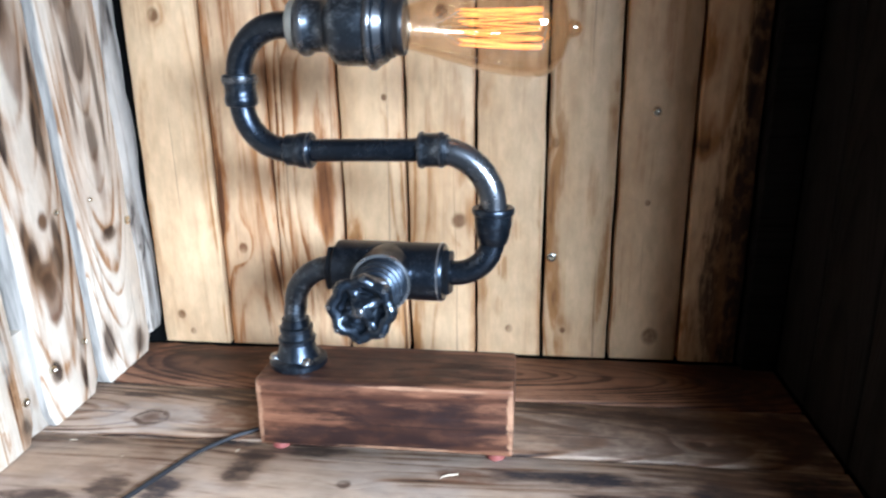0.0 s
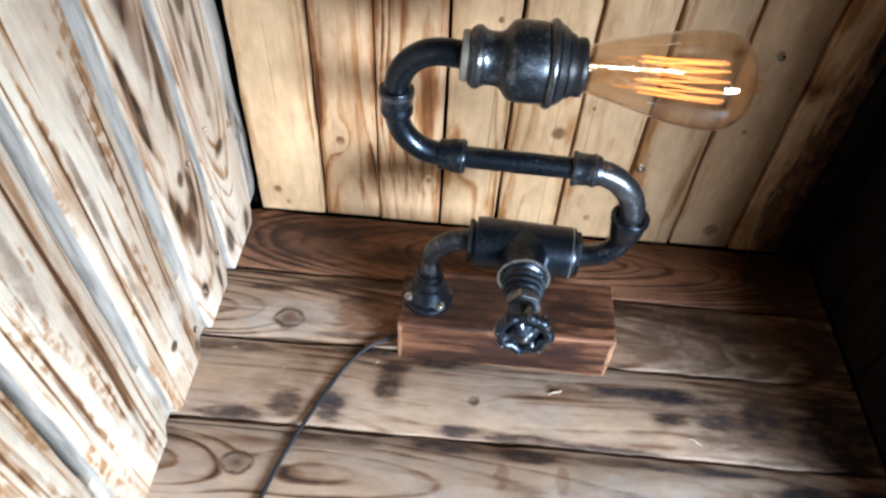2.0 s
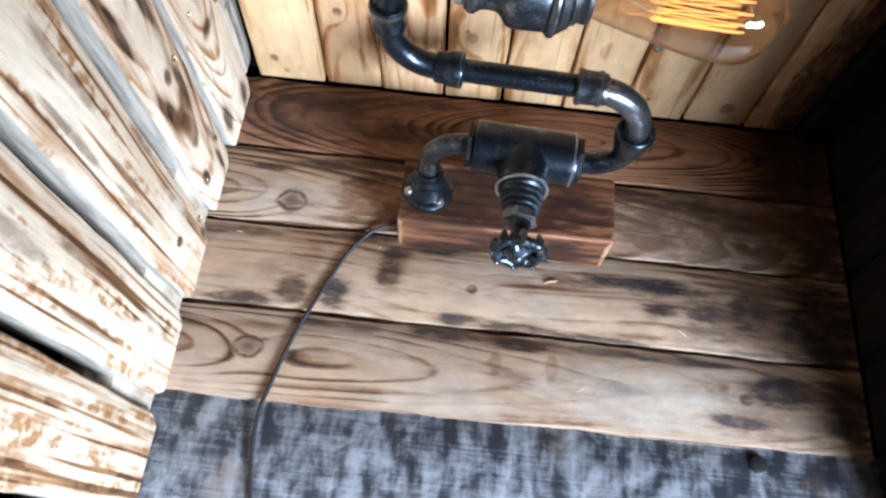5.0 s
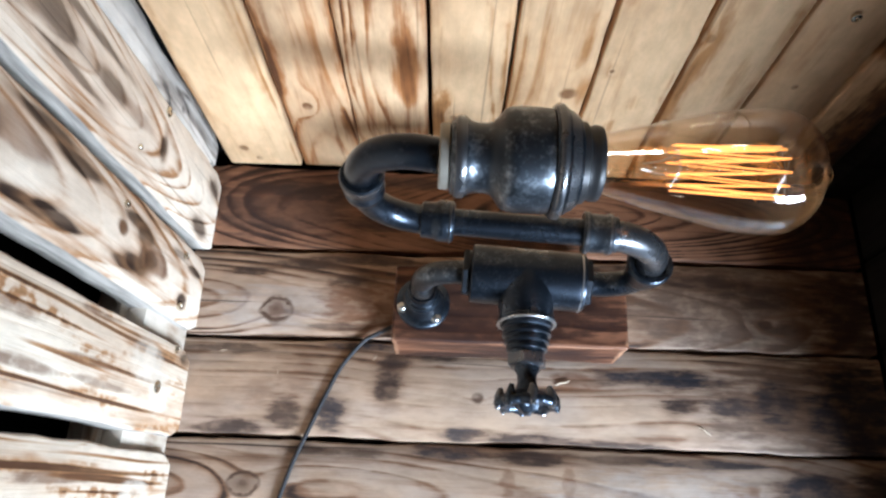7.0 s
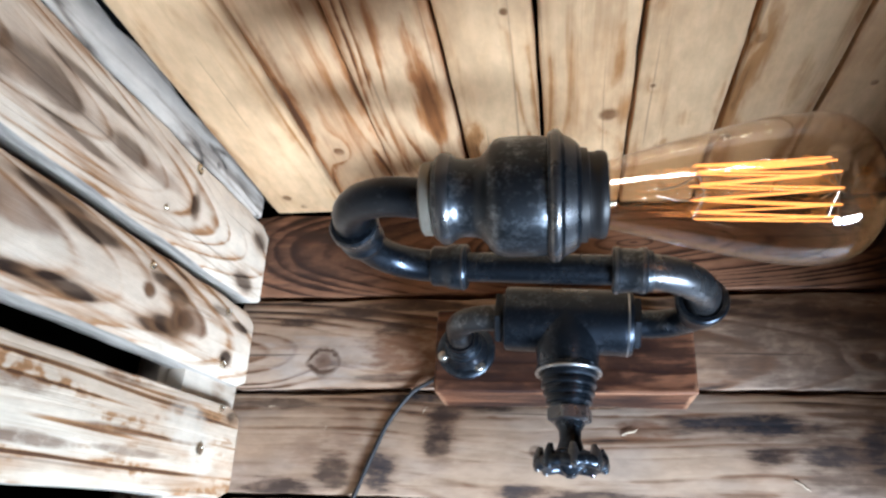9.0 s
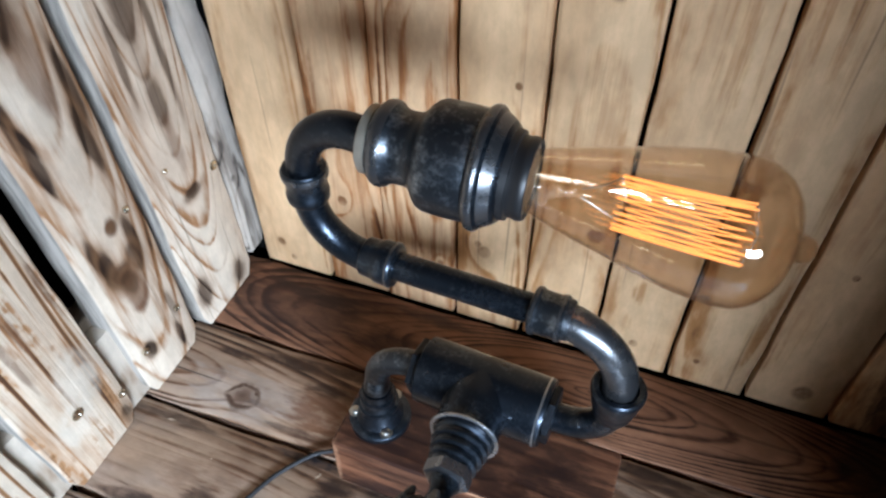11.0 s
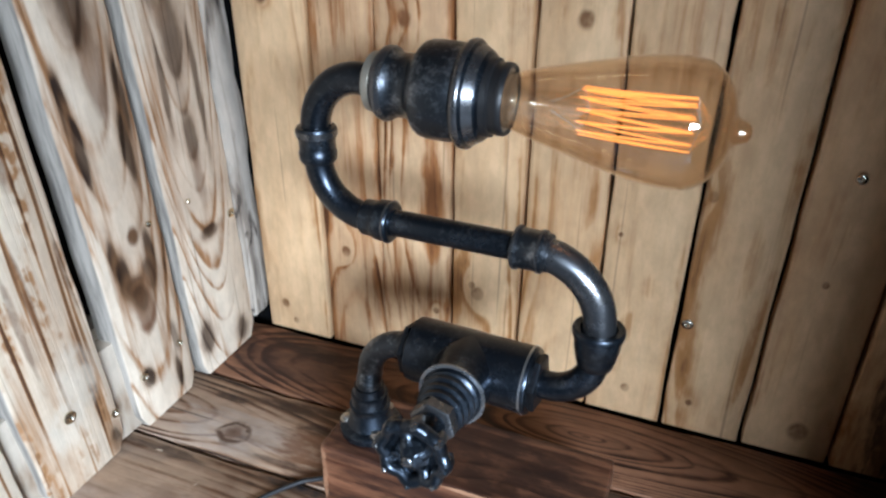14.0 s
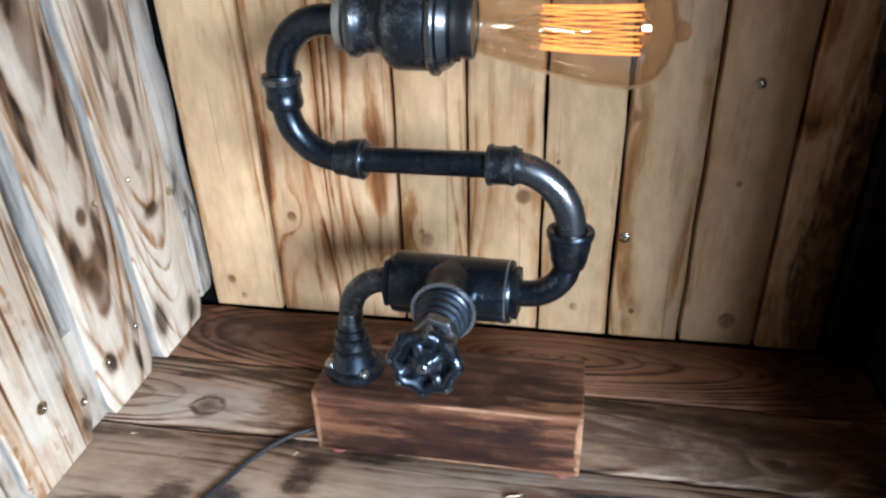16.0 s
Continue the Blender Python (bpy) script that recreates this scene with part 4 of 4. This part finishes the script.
# socket, its axis along x
AX = Vector((0.0, 0.4617, 0.3006))
ALONG = Vector((1.0, 0.0, -0.026))
part("washer", lathe([(-0.1570, 0.009), (-0.1570, 0.0148), (-0.1562, 0.0158), (-0.1526, 0.0160), (-0.1514, 0.0150)], AX, ALONG, 40), BRASS, lamp, "pale metal washer")
reducer = part("reducer", lathe([(-0.1516, 0.009), (-0.1516, 0.0166), (-0.1508, 0.0178), (-0.1490, 0.0188), (-0.1470, 0.0193), (-0.1448, 0.0191), (-0.1432, 0.0180), (-0.1420, 0.0171), (-0.1390, 0.0166), (-0.1345, 0.0167), (-0.1320, 0.0174),
                       (-0.1298, 0.0196), (-0.1280, 0.0222), (-0.1260, 0.0241), (-0.1236, 0.0250), (-0.1200, 0.0253), (-0.1120, 0.0253), (-0.1062, 0.0251), (-0.1044, 0.0247), (-0.1040, 0.0230)], AX, ALONG, 64), IRON_BROWN, lamp, "wide cast iron reducer")
part("ring", lathe([(-0.1498, 0.0176), (-0.1492, 0.0192), (-0.1478, 0.0197), (-0.1458, 0.0197), (-0.1444, 0.0191), (-0.1438, 0.0176)], AX, ALONG, 56, closed=True), IRON_BRIGHT, reducer, "rubbed bright ring")
lip = part("lip", lathe([(-0.1043, 0.0220), (-0.1043, 0.0258), (-0.1034, 0.0268), (-0.1018, 0.0274), (-0.0998, 0.0273), (-0.0986, 0.0264), (-0.0978, 0.0252), (-0.0952, 0.0238), (-0.0924, 0.0222), (-0.0914, 0.0212), (-0.0910, 0.0198)], AX, ALONG, 64), IRON, lamp, "stepped black iron lip")
part("ring", lathe([(-0.1036, 0.0262), (-0.1028, 0.0274), (-0.1016, 0.0278), (-0.1000, 0.0277), (-0.0991, 0.0270), (-0.0991, 0.0262)], AX, ALONG, 64, closed=True), IRON_BRIGHT, lip, "rubbed bright bead")
part("cone_face", lathe([(-0.0980, 0.0240), (-0.0976, 0.0254), (-0.0952, 0.0241), (-0.0930, 0.0228), (-0.0930, 0.0215)], AX, ALONG, 64, closed=True), IRON_BRIGHT, lip, "rubbed bright cone below the bead")
holder = part("lamp_holder", lathe([(-0.0920, 0.0186), (-0.0912, 0.0200), (-0.0882, 0.0196), (-0.0876, 0.0180), (-0.0850, 0.0178), (-0.0842, 0.0183), (-0.0818, 0.0182), (-0.0806, 0.0176), (-0.0803, 0.0168), (-0.0810, 0.0158), (-0.0860, 0.0152), (-0.0930, 0.0146)], AX, ALONG, 48), BLACK, lamp, "black lamp holder")
part("shell", lathe([(-0.0925, 0.0090), (-0.0925, 0.0146), (-0.0840, 0.0150), (-0.0816, 0.0156), (-0.0814, 0.0142), (-0.0850, 0.0130)], AX, ALONG, 40, closed=True), CAP, holder, "pale brass screw shell inside the holder")

# bulb
bulb = part("bulb_cap", lathe([(-0.0960, 0.0120), (-0.0880, 0.0128), (-0.0865, 0.0133), (-0.0850, 0.0126), (-0.0835, 0.0133), (-0.0815, 0.0126)], AX, ALONG, 36), CAP, lamp, "metal screw cap of the bulb")
SHAPE = [(-0.0835, 0.0130), (-0.0780, 0.0146), (-0.0700, 0.0168), (-0.0580, 0.0199), (-0.0460, 0.0228), (-0.0320, 0.0262), (-0.0180, 0.0290), (-0.0070, 0.0302), (0.0010, 0.0304), (0.0080, 0.0294),
         (0.0140, 0.0262), (0.0185, 0.0216), (0.0214, 0.0165), (0.0229, 0.0118), (0.0238, 0.0082), (0.0252, 0.0062), (0.0275, 0.0054), (0.0296, 0.0046), (0.0309, 0.0030), (0.0314, 0.0010)]


def bulb_glass():
    outer = [(q.x, q.y) for q in spline([(d, r, 0) for d, r in SHAPE], 4)]
    inner = []
    for a, p, b in zip([outer[0]] + outer, outer, outer[1:] + [outer[-1]]):
        way = Vector((b[0] - a[0], b[1] - a[1])).normalized()
        q = (p[0] + way.y * 0.0006, p[1] - way.x * 0.0006)
        if q[1] > 0.0007 and p[0] < 0.0302:
            inner.append(q)
    return lathe(outer + inner[::-1], AX, ALONG, 72, closed=True)


envelope = part("glass", bulb_glass(), GLASS, bulb, "amber tinted pear-shaped glass")
envelope.visible_shadow = False
stem = part("stem", lathe([(-0.083, 0.0112), (-0.078, 0.0106), (-0.0745, 0.0092), (-0.0715, 0.0062), (-0.066, 0.0046), (-0.063, 0.0034), (-0.059, 0.0046), (-0.055, 0.0026), (-0.030, 0.0011), (0.008, 0.0010), (0.0095, 0.0018), (0.011, 0.0008)], AX, ALONG, 24), CLEAR, bulb, "clear glass stem")
stem.visible_shadow = False
STRANDS = 12
FIRST, LAST = -0.0452, 0.0066
SLOPE = ALONG.z


def cage(x, r, a):
    """A point of the filament cage, round the bulb's axis."""
    return AX + Vector((x, r * math.cos(a), r * math.sin(a) + SLOPE * x))


for k in range(STRANDS):
    a, b = 2 * math.pi * k / STRANDS + 0.2, 2 * math.pi * (k + 1) / STRANDS + 0.2
    left, right, nxt = cage(FIRST, 0.0112, a), cage(LAST, 0.0126, (a + b) / 2), cage(FIRST, 0.0112, b)
    for p, q in ((left, right), (right, nxt)):
        sag = Vector((0.0, 0.0, -0.0005))
        part("filament", tube([p, (p * 2 + q) / 3 + sag, (p + q * 2) / 3 + sag, q], 0.00036, 8), GLOW, bulb, "glowing orange filament strand")
for k in range(7):
    a = 2 * math.pi * k / 7 + 0.4
    for x, r in ((FIRST, 0.0110), (LAST, 0.0124)):
        part("support_wire", tube([cage(x + (0.004 if x < 0 else 0.003), 0.0006, a), cage(x, r, a)], 0.00018, 5), STEEL, bulb)
for s in (-1, 1):
    part("lead_wire", tube([cage(-0.060, 0.0022, s * 1.57), cage(-0.052, 0.006, s * 1.57), cage(FIRST, 0.0110, s * 1.4)], 0.00030, 6), STEEL, bulb)

# power cord
CORD = [(-0.188, 0.462, 0.0062), (-0.200, 0.4575, 0.0058), (-0.212, 0.4515, 0.0040), (-0.2245, 0.4435, 0.0026), (-0.241, 0.4210, 0.0026), (-0.2515, 0.397, 0.0026), (-0.262, 0.3700, 0.0026), (-0.275, 0.3340, 0.0026), (-0.2845, 0.2940, 0.0028),
        (-0.2895, 0.2660, 0.0026), (-0.288, 0.231, 0.0005), (-0.280, 0.190, -0.0015), (-0.268, 0.130, -0.0020), (-0.262, 0.075, -0.0025)]
part("power_cord", tube(spline(CORD, 8), 0.0018, 12), CABLE, lamp, "thin black power cord")

# splinters on the floor
CHIP = plain("raw_splinter", (0.62, 0.50, 0.36), 0.6)


def splinter(at, turn, size):
    pts = [Vector((-size, 0.0, 0.0)), Vector((-size * 0.3, size * 0.12, size * 0.10)), Vector((size * 0.4, -size * 0.05, size * 0.16)), Vector((size, size * 0.10, size * 0.05))]
    bm = tube([Matrix.Rotation(radians(turn), 3, "Z") @ p for p in pts], [size * 0.03, size * 0.10, size * 0.09, size * 0.02], 6)
    bmesh.ops.translate(bm, verts=bm.verts, vec=Vector(at))
    return tagged(part("splinter", bm, CHIP), "tiny pale wood splinter lying on the planks", "splinter", "splinters on the floor")


for x, y, turn, size in ((-0.050, 0.4155, 20, 0.007), (0.069, 0.380, -35, 0.006), (-0.212, 0.431, 60, 0.003), (-0.345, 0.432, 10, 0.0035), (-0.295, 0.415, 80, 0.002), (-0.02, 0.318, 30, 0.003)):
    splinter((x, y, 0.0008), turn, size)
